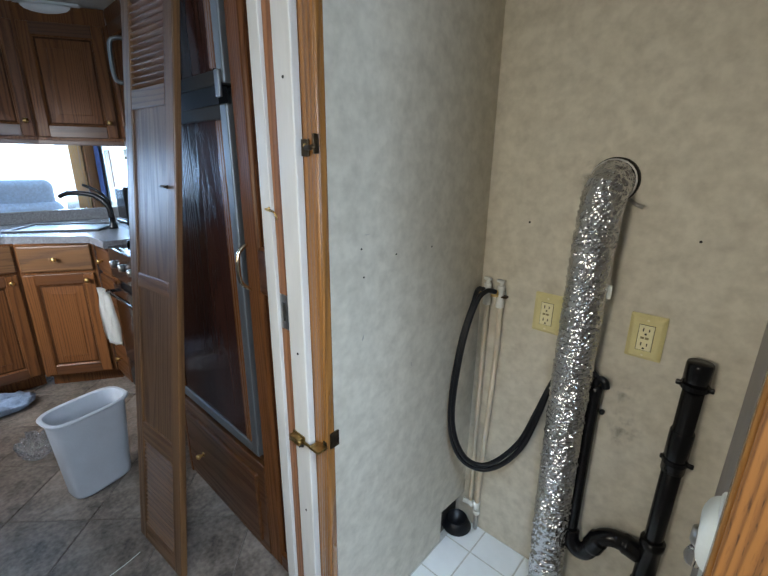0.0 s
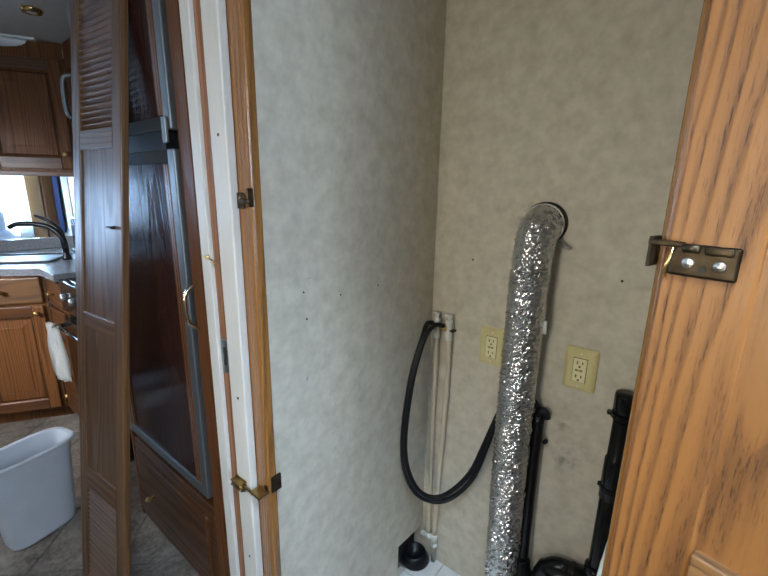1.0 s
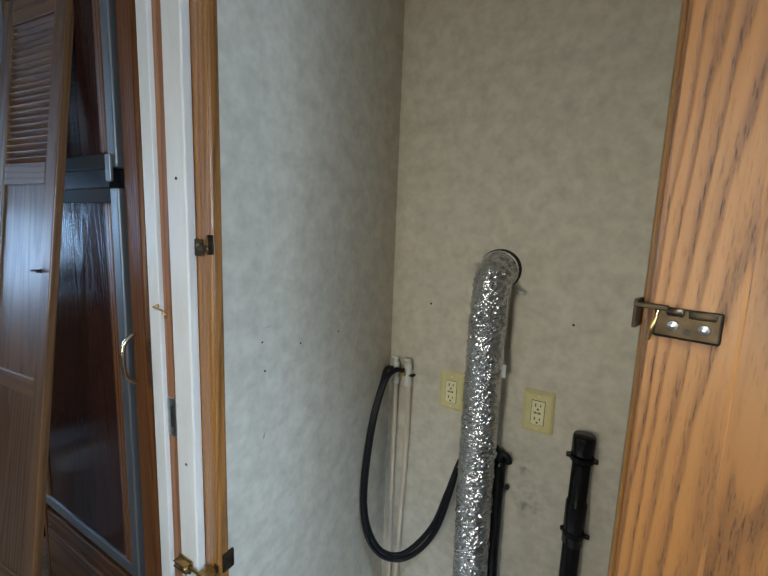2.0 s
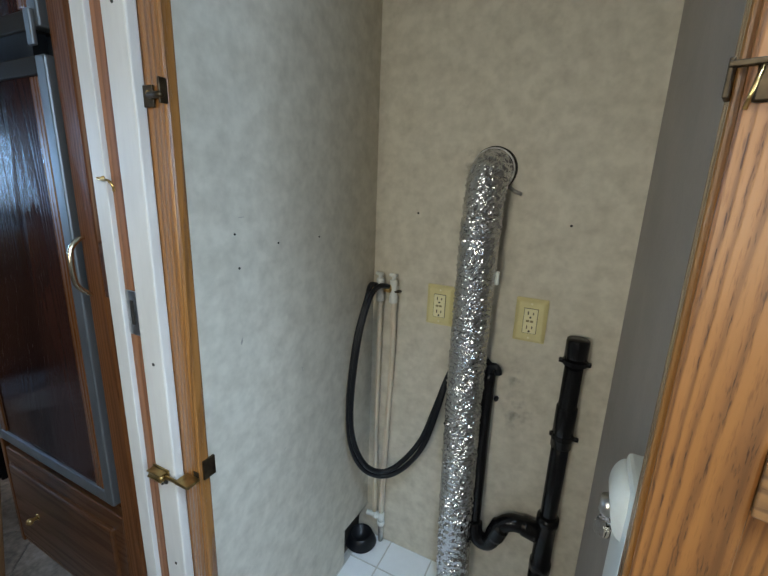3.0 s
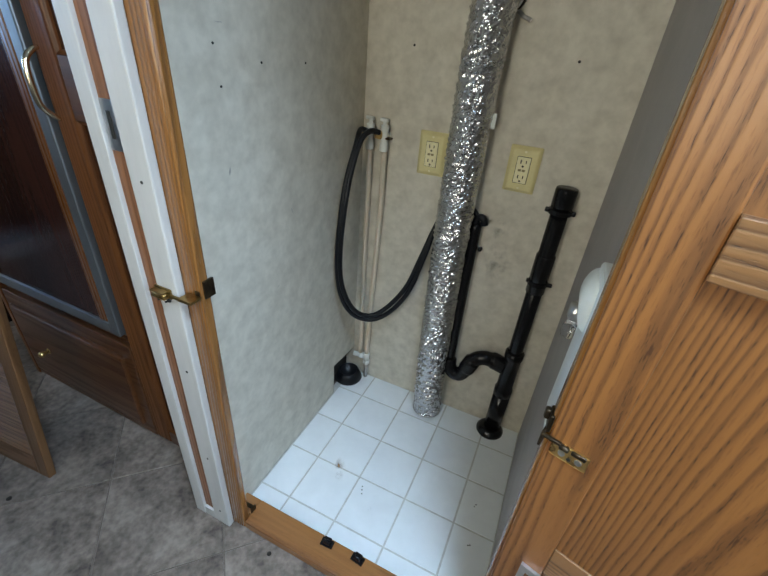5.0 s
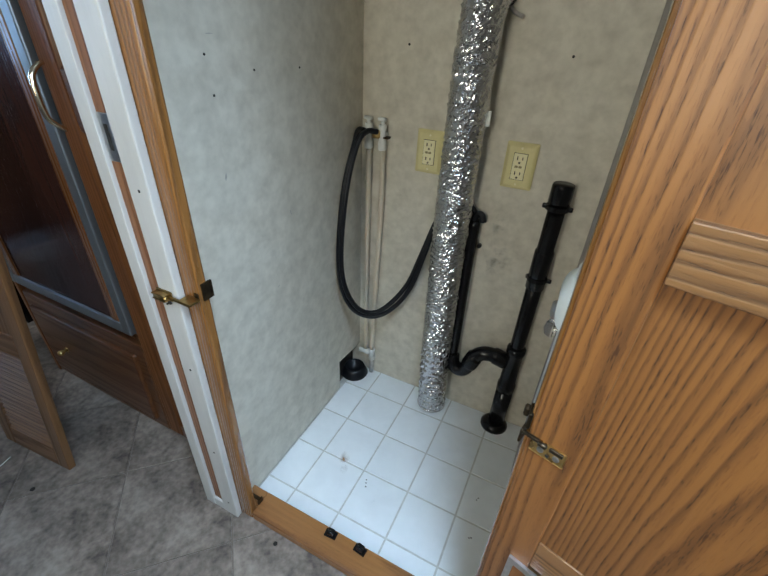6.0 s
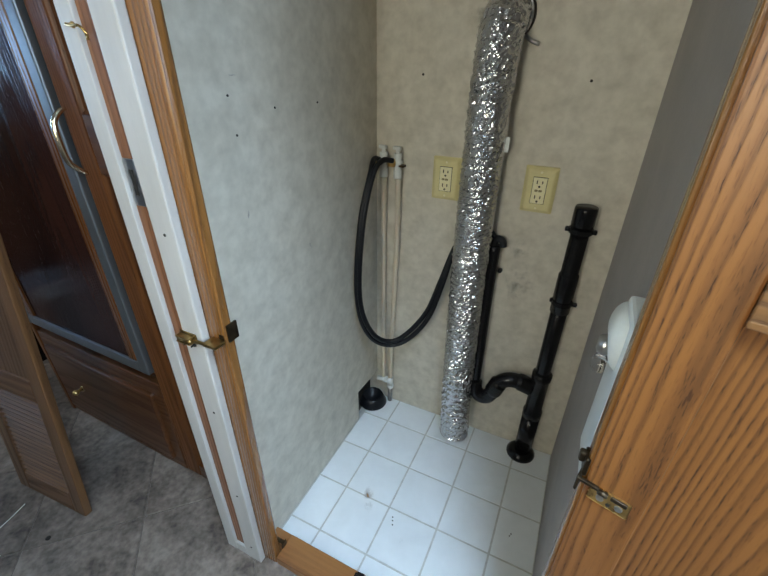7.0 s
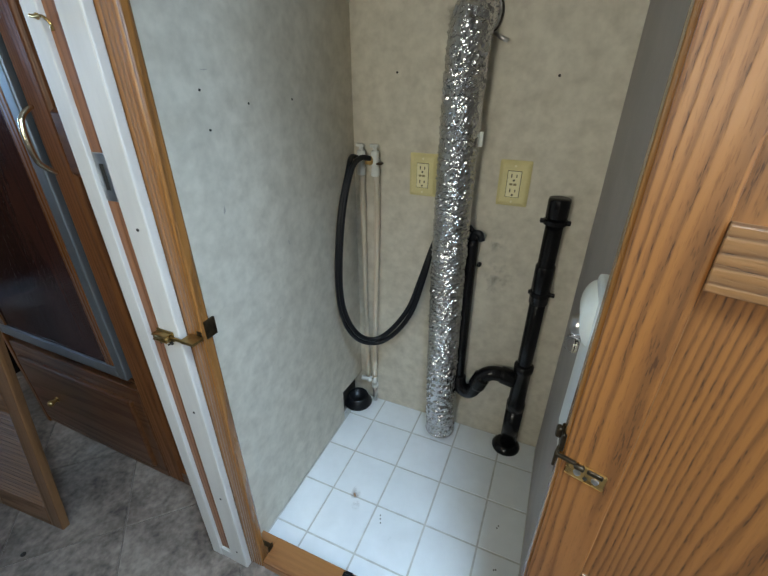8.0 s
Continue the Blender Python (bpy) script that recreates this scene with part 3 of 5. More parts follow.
def closet_door():
    """The open closet leaf: vertical stile, a raised cross-grain rail, flat panels and a louvre insert."""
    d = thing("closet_door", "open golden oak closet door showing its inner face", "door", pose(0.700, -0.745, 0.05, 0, 0, -15.7))
    w, h, st = 0.31, 1.90, 0.064
    part("stile", box(0, 0, 0, st, 0.021, h, 0.003), OAK, d)
    part("stile", box(w - st, 0, 0, w, 0.021, h, 0.003), OAK, d)
    part("panel", box(st, 0.003, 0.50, w - st, 0.018, 0.954), OAK, d)
    part("panel", box(st, 0.003, 1.014, w - st, 0.018, 1.46), OAK, d)
    part("rail", box(st, -0.007, 0.954, w - st, 0.019, 1.014, 0.0015), OAK_X, d)
    part("rail", box(st, 0.0, 0.432, w - st, 0.019, 0.50, 0.0015), OAK_X, d)
    part("rail", box(st, 0.0, 1.46, w - st, 0.019, 1.52, 0.0015), OAK_X, d)
    part("rail", box(st, 0.0, 0, w - st, 0.019, 0.07, 0.0015), OAK_X, d)
    part("rail", box(st, 0.0, h - 0.07, w - st, 0.019, h, 0.0015), OAK_X, d)
    ins = part("louvre_frame", merge(box(0.034, -0.006, 0.070, 0.044, -0.0005, 0.425), box(0.044, -0.006, 0.412, w - 0.034, -0.0005, 0.425)), STEEL, d, "thin metal louvre surround")
    for z0, z1 in ((0.07, 0.43), (1.52, h - 0.07)):
        n = int((z1 - z0) / 0.017)
        for i in range(n):
            zc = z0 + (i + 0.5) * (z1 - z0) / n
            part("slat", moved(box(st, -0.0115, -0.0028, w - st, 0.0115, 0.0028), pose(0, 0.0105, zc, 42)), OAK_X, d)
    # hinges on the inner face
    for z, mt in ((1.265, BRONZE), (0.685, BRASS)):
        leaf = part("hinge", box(0.006, -0.0028, z - 0.016, 0.052, -0.0005, z + 0.010, 0.002), mt, d, "tarnished brass cabinet hinge")
        part("hinge_arm", merge(box(-0.010, -0.007, z + 0.007, 0.016, -0.002, z + 0.0115, 0.001), box(-0.010, -0.006, z - 0.012, -0.0065, 0.012, z + 0.014, 0.001)), BRONZE, leaf)
        part("knuckle", merge(moved(lathe([(0.002, -0.007), (0.0036, -0.006), (0.0036, 0.004), (0.002, 0.005)], None, 14), pose(0.022, -0.0055, z + 0.007, 0, 90, 0)), box(0.030, -0.006, z + 0.003, 0.048, -0.0028, z + 0.0095, 0.0012)), BRONZE, leaf, "dark hinge spring", True)
        part("hole", lathe([(0.0026, 0), (0.0026, 0.0006)], pose(0.030, -0.0028, z - 0.009, 90), 10), SLOT, leaf)
        for x in (0.020, 0.041):
            part("screw", lathe([(0.0046, 0), (0.004, 0.0018), (0.001, 0.0026)], pose(x, -0.0028, z - 0.005, 90), 14), STEEL, leaf)
        if mt is BRONZE:
            part("pin", tube([(0.009, -0.005, z + 0.008), (0.006, -0.006, z - 0.008), (0.004, -0.005, z - 0.020)], 0.0014, 8), BRASS, leaf, "bent brass pin", True)
    return d


closet_door()
tagged(link("hinge_cup", merge(box(0.693, -0.742, 0.744, 0.699, -0.718, 0.772, 0.002), box(0.686, -0.735, 0.758, 0.694, -0.724, 0.774, 0.003)), BRONZE), "dark bronze hinge cup wrapped round the frame edge", "hinge")


# ---- closet plumbing and fittings ----
def dryer_duct():
    d = thing("dryer_duct", "crinkled silver foil dryer duct hanging from the wall outlet", "duct")
    rough_path = smooth_path([(0.388, BACK + 0.02, 1.284), (0.388, -0.055, 1.284), (0.386, -0.090, 1.265), (0.384, -0.104, 1.215), (0.381, -0.105, 1.10), (0.378, -0.102, 0.80), (0.380, -0.098, 0.50), (0.386, -0.096, 0.22), (0.393, -0.094, 0.012)], 60)
    # even rings about 4.5 mm apart
    path, gone = [rough_path[0]], 0.0
    for a, b in zip(rough_path, rough_path[1:]):
        gone += (b - a).length
        if gone >= 0.0045:
            path.append(b)
            gone = 0.0
    path.append(rough_path[-1])
    rnd = random.Random(3)
    crease = [rnd.gauss(0, 1) for _ in range(len(path) * 46 + 46)]

    def r(i, a):
        s = round(a / 6.2832 * 46)
        rib = 0.0016 * math.sin(i * 2.1 + a)
        q = Vector((math.cos(a) * 2.0, math.sin(a) * 2.0, i * 0.10))
        calm = 0.65 + 0.6 * max(0.0, noise.noise(q * 0.7) + 0.3)
        return 0.0488 + rib + 0.0022 * noise.noise(q * 1.6) + 0.0014 * calm * max(-2.0, min(2.0, crease[i * 46 + s]))

    part("hose", tube(path, r, 46, cap=False), FOIL, d)
    part("wire_end", tube([(0.393 + 0.050 * math.cos(t * 0.2618), -0.094 + 0.050 * math.sin(t * 0.2618), 0.010) for t in range(25)], 0.0018, 8), STEEL, d, "wire end ring", True)
    part("wall_collar", lathe([(0.0560, 0), (0.0560, 0.014), (0.0515, 0.016), (0.0515, 0)], pose(0.388, BACK, 1.284, 90), 40), SLOT, d, "dark wall collar")
    clamp = part("clamp", tube([(0.388 + 0.0525 * math.cos(t * 0.2618), -0.062, 1.282 + 0.0525 * math.sin(t * 0.2618)) for t in range(25)], 0.0022, 8), STEEL, d, "wire hose clamp", True)
    part("clamp_screw", tube([(0.432, -0.062, 1.242), (0.448, -0.066, 1.232), (0.464, -0.070, 1.226)], 0.0045, 10), STEEL, clamp, smooth=True)
    part("tape_tab", box(0.424, -0.100, 1.00, 0.438, -0.096, 1.035, 0.001), WHITEPLASTIC, d, "white tag")
    return d


def outlet(m, label):
    o = thing("wall_outlet", label, "outlet", m, "wall outlets")
    w, h = 0.080, 0.118
    bm = bmesh.new()
    rings = [[bm.verts.new((sx * (w / 2 - inset), -out, sz * (h / 2 - inset))) for sx, sz in ((-1, -1), (1, -1), (1, 1), (-1, 1))] for inset, out in ((0.0, 0.0), (0.0, 0.007), (0.009, 0.013))]
    bm.faces.new(rings[-1])
    for a, b in zip(rings, rings[1:]):
        for i in range(4):
            bm.faces.new((a[i], a[(i + 1) % 4], b[(i + 1) % 4], b[i]))
    bmesh.ops.bevel(bm, geom=[e for e in bm.edges if len(e.link_faces) == 2], offset=0.0015, segments=2, affect="EDGES")
    plate = part("cover_plate", bm, IVORY, o)
    face = part("receptacle", box(-0.0165, -0.0112, -0.033, 0.0165, -0.008, 0.033, 0.001), IVORY_LIGHT, o)
    part("surround", box(-0.0176, -0.0091, -0.0342, 0.0176, -0.008, 0.0342, 0.0004), SLOT, plate, "dark gap round the receptacle")
    for zc in (0.019, -0.019):
        part("slot", box(-0.0078, -0.0118, zc - 0.002, -0.0052, -0.0106, zc + 0.007), SLOT, face)
        part("slot", box(0.0052, -0.0118, zc - 0.001, 0.0076, -0.0106, zc + 0.006), SLOT, face)
        part("ground_hole", lathe([(0.0027, 0), (0.0027, 0.0011)], pose(0, -0.0107, zc - 0.0085, 90), 10), SLOT, face)
    for x in (-0.006, 0.004):
        part("button", box(x - 0.004, -0.0125, -0.0028, x + 0.004, -0.0108, 0.0028, 0.0006), IVORY_DIM, face)
    for zc in (0.046, -0.046):
        part("screw", lathe([(0.003, 0), (0.0025, 0.0012)], pose(0, -0.0084, zc, 90), 10), IVORY_LIGHT, plate)
    for piece in [face] + list(plate.children):
        piece.location.y = -0.0045
    return o


def standpipe():
    s = thing("drain_standpipe", "black plastic drain standpipe with trap on the closet floor", "pipe")
    x, y = 0.633, -0.068
    lean = Matrix.Translation((x, y, 0)) @ pose(0, 0, 0, 0.6, 0.4) @ Matrix.Diagonal((0.93, 0.93, 1, 1))
    part("pipe", moved(lathe([(0.0235, 0.0), (0.0235, 0.84)], None, 26), lean), ABS, s, smooth=True)
    part("top_cap", moved(lathe([(0.0265, 0.838), (0.029, 0.841), (0.029, 0.882), (0.0275, 0.888), (0.002, 0.8885)], None, 28), lean), ABS, s, smooth=True)
    part("ear", moved(merge(box(-0.040, -0.008, 0.822, 0.040, 0.004, 0.834, 0.003), lathe([(0.031, 0.822), (0.031, 0.834)], None, 24)), lean), ABS, s, "clamp band with ears")
    part("coupling", moved(lathe([(0.0235, 0.585), (0.0275, 0.588), (0.0275, 0.702), (0.0262, 0.705), (0.0235, 0.705)], None, 28), lean), ABS, s, smooth=True)
    part("ear", moved(merge(box(-0.034, -0.006, 0.612, 0.042, 0.004, 0.624, 0.003), lathe([(0.0292, 0.612), (0.0292, 0.624)], None, 24)), lean), ABS, s, "clamp band with ears")
    part("tee", merge(moved(lathe([(0.0235, 0.175), (0.0315, 0.178), (0.0315, 0.205), (0.0275, 0.21), (0.0275, 0.335), (0.0315, 0.34), (0.0315, 0.36), (0.0235, 0.363)], None, 28), lean)), ABS, s, smooth=True)
    part("lower_pipe", moved(lathe([(0.030, 0.012), (0.030, 0.180)], None, 26), lean), ABS, s, smooth=True)
    part("floor_flange", lathe([(0.047, 0.0), (0.047, 0.006), (0.036, 0.020), (0.031, 0.022)], Matrix.Translation((x - 0.004, y - 0.006, 0)), 30), ABS, s, smooth=True)
    part("trap", tube(smooth_path([(0.612, -0.068, 0.292), (0.575, -0.072, 0.302), (0.543, -0.078, 0.302), (0.518, -0.082, 0.284), (0.504, -0.084, 0.248), (0.488, -0.084, 0.214), (0.466, -0.082, 0.205), (0.445, -0.078, 0.220), (0.438, -0.070, 0.250)], 8), lambda i, a: 0.024 + (0.004 if (i < 9 or 24 < i < 34) else 0), 20), ABS, s, "curved trap", True)
    part("drain_hose", tube(smooth_path([(0.438, -0.070, 0.250), (0.436, -0.066, 0.40), (0.434, -0.062, 0.60), (0.434, -0.060, 0.742)], 8), 0.017, 16), ABS, s, "upright drain tube", True)
    part("hose_hook", tube(smooth_path([(0.430, -0.060, 0.735), (0.436, -0.060, 0.760), (0.452, -0.062, 0.760), (0.458, -0.062, 0.742)], 6), 0.010, 12), RUBBER, s, "black hose hook", True)
    part("clip_screw", lathe([(0.007, 0), (0.006, 0.012), (0.002, 0.014)], pose(0.458, -0.05, 0.665, 90), 12), RUBBER, s, smooth=True)
    return s


def valve_pair():
    v = thing("washer_valves", "white plastic washer valves with brass hose ends on the wall", "valve")
    for x, ph in ((0.083, 1), (0.128, 0)):
        part("valve_body", merge(lathe([(0.0095, 0.892), (0.0125, 0.894), (0.0125, 0.915), (0.010, 0.918), (0.010, 0.948), (0.012, 0.95), (0.012, 0.962), (0.009, 0.964)], Matrix.Translation((x, -0.058, 0)), 18),
             tube([(x, -0.055, 0.935), (x, BACK, 0.935)], 0.009, 12)), VALVE, v, smooth=True)
        part("handle", merge(lathe([(0.006, 0.964), (0.006, 0.975)], Matrix.Translation((x, -0.058, 0)), 12), moved(box(-0.016, -0.006, 0.972, 0.010, 0.006, 0.982, 0.003), Matrix.Translation((x, -0.058, 0)) @ pose(0, 0, 0, 0, 0, -12))), VALVE, v, "white lever handle")
        part("hose_nut", lathe([(0.0105, 0), (0.0125, 0.002), (0.0125, 0.010), (0.0105, 0.012), (0.010, 0.020)], pose(x - 0.008, -0.062, 0.937, 90, 0, -50), 14), BRASS, v, "brass hose coupling", True)
    part("wall_bracket", box(0.116, -0.066, 0.926, 0.150, -0.046, 0.932, 0.002), BRONZE, v, "grey clamp bar")
    for x0, x1 in ((0.083, 0.086), (0.130, 0.112)):
        part("supply_tube", tube(smooth_path([(x0, -0.056, 0.895), (x0 - 0.002, -0.050, 0.70), ((x0 + x1) / 2 - 0.003, -0.049, 0.40), (x1, -0.050, 0.115)], 8), 0.0085, 12), PEX, v, "yellowed translucent tubing", True)
    part("elbow_fitting", merge(lathe([(0.0125, 0.085), (0.0125, 0.118), (0.010, 0.12)], Matrix.Translation((0.112, -0.05, 0)), 14), lathe([(0.012, 0.07), (0.013, 0.072), (0.013, 0.084)], Matrix.Translation((0.114, -0.052, 0)), 14), tube([(0.112, -0.05, 0.10), (0.06, -0.058, 0.104)], 0.009, 12), lathe([(0.0125, 0), (0.0125, 0.014)], pose(0.098, -0.052, 0.102, 0, -90, 0), 14)), VALVE, v, "white elbow fitting", True)
    part("lower_tube", tube([(0.114, -0.052, 0.074), (0.115, -0.054, 0.004)], 0.0085, 12), STEEL, v, "grey tube into the floor", True)
    return v


def washer_hose(dx, dz, reach):
    k = reach
    pts = [(0.118 + dx, -0.072, 0.944), (0.100 + 0.66 * dx, -0.100, 0.948), (0.082 + k, -0.140, 0.918), (0.074 + k, -0.185, 0.80), (0.072 + k, -0.216, 0.62), (0.082 + k, -0.216, 0.485 + dz), (0.114 + k, -0.195, 0.398 + dz), (0.165, -0.158, 0.366 + dz), (0.222 - k, -0.136, 0.402 + dz), (0.274 - k, -0.116, 0.487 + dz), (0.303 - k, -0.094, 0.605), (0.322, -0.068, 0.715), (0.352, -0.058, 0.775), (0.395, -0.056, 0.795), (0.432, -0.060, 0.765)]
    return tagged(link("washer_hose", tube(smooth_path(pts, 8), 0.0078, 14), RUBBER, True), "black rubber washer hose looped down from the valves", "hose", "washer hoses")


dryer_duct()
outlet(pose(0.271, BACK, 0.905), "ivory wall outlet with two sockets partly behind the foil duct")
outlet(pose(0.520, BACK, 0.905), "ivory wall outlet with two sockets beside the standpipe")
standpipe()
valve_pair()
washer_hose(-0.042, 0.0, 0.0)
washer_hose(0.0, 0.016, 0.009)
# dark pipe chase behind the cut-away corner
chase = thing("pipe_chase", "black open pipe chase in the floor corner behind the partition", "floor opening")
part("boot", lathe([(0.030, 0.001), (0.052, 0.002), (0.055, 0.007), (0.046, 0.024), (0.040, 0.040), (0.034, 0.041), (0.030, 0.012)], Matrix.Translation((0.056, -0.090, 0)) , 24), RUBBER, chase, "black rubber boot", True)
# dark sheet over the pale partition, standing in for shade inside the opening
part("box_lining", box(0.0125, -0.215, 0.0, 0.0165, BACK - 0.0005, 0.16), SLOT, chase)


def wall_light():
    f = thing("wall_light", "white plastic wall light with a clear bulb, unlit", "wall lamp")
    part("base", box(0.700, -0.700, 0.680, RIGHT, -0.612, 0.940, 0.005), WHITEPLASTIC, f)
    part("shade", moved(lathe([(0.001, 0), (0.029, 0.0), (0.032, 0.004), (0.032, 0.070), (0.001, 0.074)], None, 32), Matrix.Translation((0.703, -0.606, 0.896)) @ Matrix.Diagonal((0.50, 1, 1, 1)) @ pose(0, 0, 0, 90)), WHITEPLASTIC, f, "rounded white cover", True)
    part("socket", lathe([(0.010, 0), (0.010, 0.02), (0.008, 0.024)], pose(0.693, -0.602, 0.862, 180), 16), STEEL, f, smooth=True)
    part("bulb", lathe([(0.006, 0), (0.008, 0.010), (0.013, 0.022), (0.015, 0.032), (0.0125, 0.042), (0.006, 0.048), (0.001, 0.050)], pose(0.693, -0.602, 0.842, 180) @ Matrix.Scale(0.8, 4), 20), GLASS, f, "clear glass bulb", True)
    return f


wall_light()


def nail(m, r=0.003):
    return tagged(link("nail", lathe([(r, 0), (r * 0.9, 0.0012), (0.0005, 0.002)], m, 10), SLOT), "small dark nail head in the wallpaper", "nail", "nails in the closet walls")


for y, z in ((-0.587, 1.140), (-0.471, 1.112), (-0.327, 1.111), (-0.580, 1.076)):
    nail(pose(LEFT, y, z, 0, 90, 0), 0.0023)
for x, z in ((0.185, 1.162), (0.584, 1.156), (0.345, 1.318)):
    nail(pose(x, BACK, z, 90), 0.0032)


def scuff(name, label, material, m, w, h, seed):
    """A thin stain with a ragged outline."""
    bm = bmesh.new()
    rnd = random.Random(seed)
    n = 22
    ring = [bm.verts.new((w * math.cos(2 * math.pi * i / n) * rnd.uniform(0.45, 1), 0, h * math.sin(2 * math.pi * i / n) * rnd.uniform(0.45, 1))) for i in range(n)]
    bm.faces.new(ring)
    moved(bm, m)
    return tagged(link(name, bm, material), label, "stain")


def smudge(label, m, w, h, name="soot_mark", material=None):
    """A soft stain: one thin patch."""
    bm = bmesh.new()
    bm.faces.new([bm.verts.new((x * w, 0, z * h)) for x, z in ((-1, -1), (1, -1), (1, 1), (-1, 1))])
    ob = link(name, bm, material or STAIN)
    ob.matrix_world = m
    return tagged(ob, label, "stain")


smudge("cloudy grey soot smudge on the beige wallpaper", pose(0.512, BACK - 0.0012, 0.630), 0.050, 0.075)
smudge("faint soot spot on the beige wallpaper by the duct", pose(0.500, BACK - 0.0014, 0.735), 0.030, 0.040)
smudge("faint soot streak on the beige wallpaper above the duct outlet", pose(0.330, BACK - 0.0012, 1.300), 0.035, 0.050)


FAINT = mat("faint_scuff", (0.40, 0.375, 0.32), 0.65, scale=80, amount=0.2)
for i, (y, z, w, h, a) in enumerate(((-0.585, 0.930, 0.003, 0.016, 12), (-0.570, 1.170, 0.010, 0.0015, 0), (-0.40, 0.80, 0.003, 0.010, -20), (-0.47, 0.62, 0.004, 0.006, 30))):
    scuff("scuff_mark", "faint grey scuff on the beige wallpaper", FAINT, pose(LEFT + 0.0012, y, z, a, 0, 90), w, h, 20 + i)


# ---- refrigerator and tall cabinet beside it ----
FR = -0.645


def raised_panel(parent, x0, x1, z0, z1, y, material):
    """A field with a sloping border that stands out from the plane y (towards -y)."""
    bm = bmesh.new()
    rings = []
    wide = min(0.040, (x1 - x0) * 0.17)
    for inset, out in ((0.0, 0.003), (0.006, -0.002), (0.008, -0.007), (0.018, -0.007), (0.018 + wide, -0.0030), (0.020 + wide, -0.0010)):
        rings.append([bm.verts.new((x, y - out, z)) for x, z in ((x0 + inset, z0 + inset), (x1 - inset, z0 + inset), (x1 - inset, z1 - inset), (x0 + inset, z1 - inset))])
    for a, b in zip(rings, rings[1:]):
        for i in range(4):
            bm.faces.new((a[i], a[(i + 1) % 4], b[(i + 1) % 4], b[i]))
    bm.faces.new(rings[-1])
    field = part("raised_panel", bm, material, parent)
    # thin dark strips stand in for shade along the groove floor
    g, yy = 0.0165, y + 0.0062
    part("groove", merge(box(x0 + 0.001, yy, z0 + 0.001, x0 + g, yy + 0.001, z1 - 0.001), box(x1 - g, yy, z0 + 0.001, x1 - 0.001, yy + 0.001, z1 - 0.001), box(x0 + g, yy, z0 + 0.001, x1 - g, yy + 0.001, z0 + g), box(x0 + g, yy, z1 - g, x1 - g, yy + 0.001, z1 - 0.001)), GROOVE_SHADE, field, "dark brown strip that draws the groove's shade")
    return field


def framed_door(name, parent, x0, x1, z0, z1, y, panels, st=0.05, material=None, cross=None):
    """A cabinet door face in the plane y: two stiles, rails and raised panels between them."""
    material, cross = material or CHERRY, cross or CHERRY_X
    d = part(name, merge(box(x0, y, z0, x0 + st, y + 0.02, z1, 0.005), box(x1 - st, y, z0, x1, y + 0.02, z1, 0.005), box(x0 + st, y + 0.0135, z0, x1 - st, y + 0.018, z1)), material, parent)
    edges = [z0] + [v for p in panels for v in p] + [z1]
    for a, b in zip(edges[::2], edges[1::2]):
        part("rail", box(x0 + st, y + 0.0004, a, x1 - st, y + 0.019, b, 0.002), cross, d)
    for a, b in panels:
        raised_panel(d, x0 + st, x1 - st, a, b, y + 0.004, material)
    return d


def fridge():
    f = thing("refrigerator", "built-in refrigerator with dark glossy panels and silver frames", "refrigerator")
    x0, x1 = -0.955, -0.345
    part("body", box(x0, FR + 0.03, 0.385, x1, -0.02, TOP - 0.01), SILVER, f)
    for z0, z1 in ((0.425, 1.455), (1.50, 2.07)):
        d = part("door", box(x0 + 0.01, FR - 0.004, z0 + 0.01, x1 - 0.01, FR + 0.03, z1 - 0.01), DARKPANEL, f, "dark glossy wood door panel")
        for xa in (x0, x1 - 0.034):
            part("edge_trim", box(xa, FR - 0.012, z0, xa + 0.034, FR + 0.03, z1, 0.004), SILVER, d, "silver door edge trim")
        for za in (z0, z1 - 0.034):
            part("door_rail", box(x0 + 0.034, FR - 0.011, za, x1 - 0.034, FR + 0.03, za + 0.034, 0.003), SILVER if za < 0.5 else SLOT, d)
        for xe in (x0 + 0.040, x1 - 0.070):
            part("wood_edge", box(xe, FR - 0.010, z0 + 0.036, xe + 0.030, FR, z1 - 0.036, 0.003), AMBER, d, "lighter wood strip")
    part("latch", box(-0.374, FR - 0.022, 1.468, -0.354, FR - 0.012, 1.530, 0.003), SILVER, f, "grey plastic door latch")
    part("gasket", box(x0 + 0.02, FR - 0.006, 1.456, x1 - 0.046, FR + 0.02, 1.499), RUBBER, f)
    return f


def tall_cabinet():
    c = thing("tall_cabinet", "narrow reddish-brown pull-out pantry cabinet with raised panels", "cabinet")
    part("carcass", box(-0.338, FR + 0.022, 0.02, -0.057, -0.03, TOP - 0.005), CHERRY, c)
    d = framed_door("door", c, -0.338, -0.060, 0.02, TOP - 0.01, FR, [(0.075, 0.985), (1.10, TOP - 0.08)], st=0.062)
    h = part("handle", tube(smooth_path([(-0.322, FR, 1.108), (-0.323, FR - 0.010, 1.104), (-0.325, FR - 0.026, 1.086), (-0.325, FR - 0.030, 1.050), (-0.325, FR - 0.026, 1.010), (-0.323, FR - 0.010, 0.990), (-0.322, FR, 0.982)], 6), lambda i, a: 0.0042 + 0.0016 * math.sin(i / 36 * math.pi), 12), PALEBRASS, d, "arched polished brass handle", True)
    return c


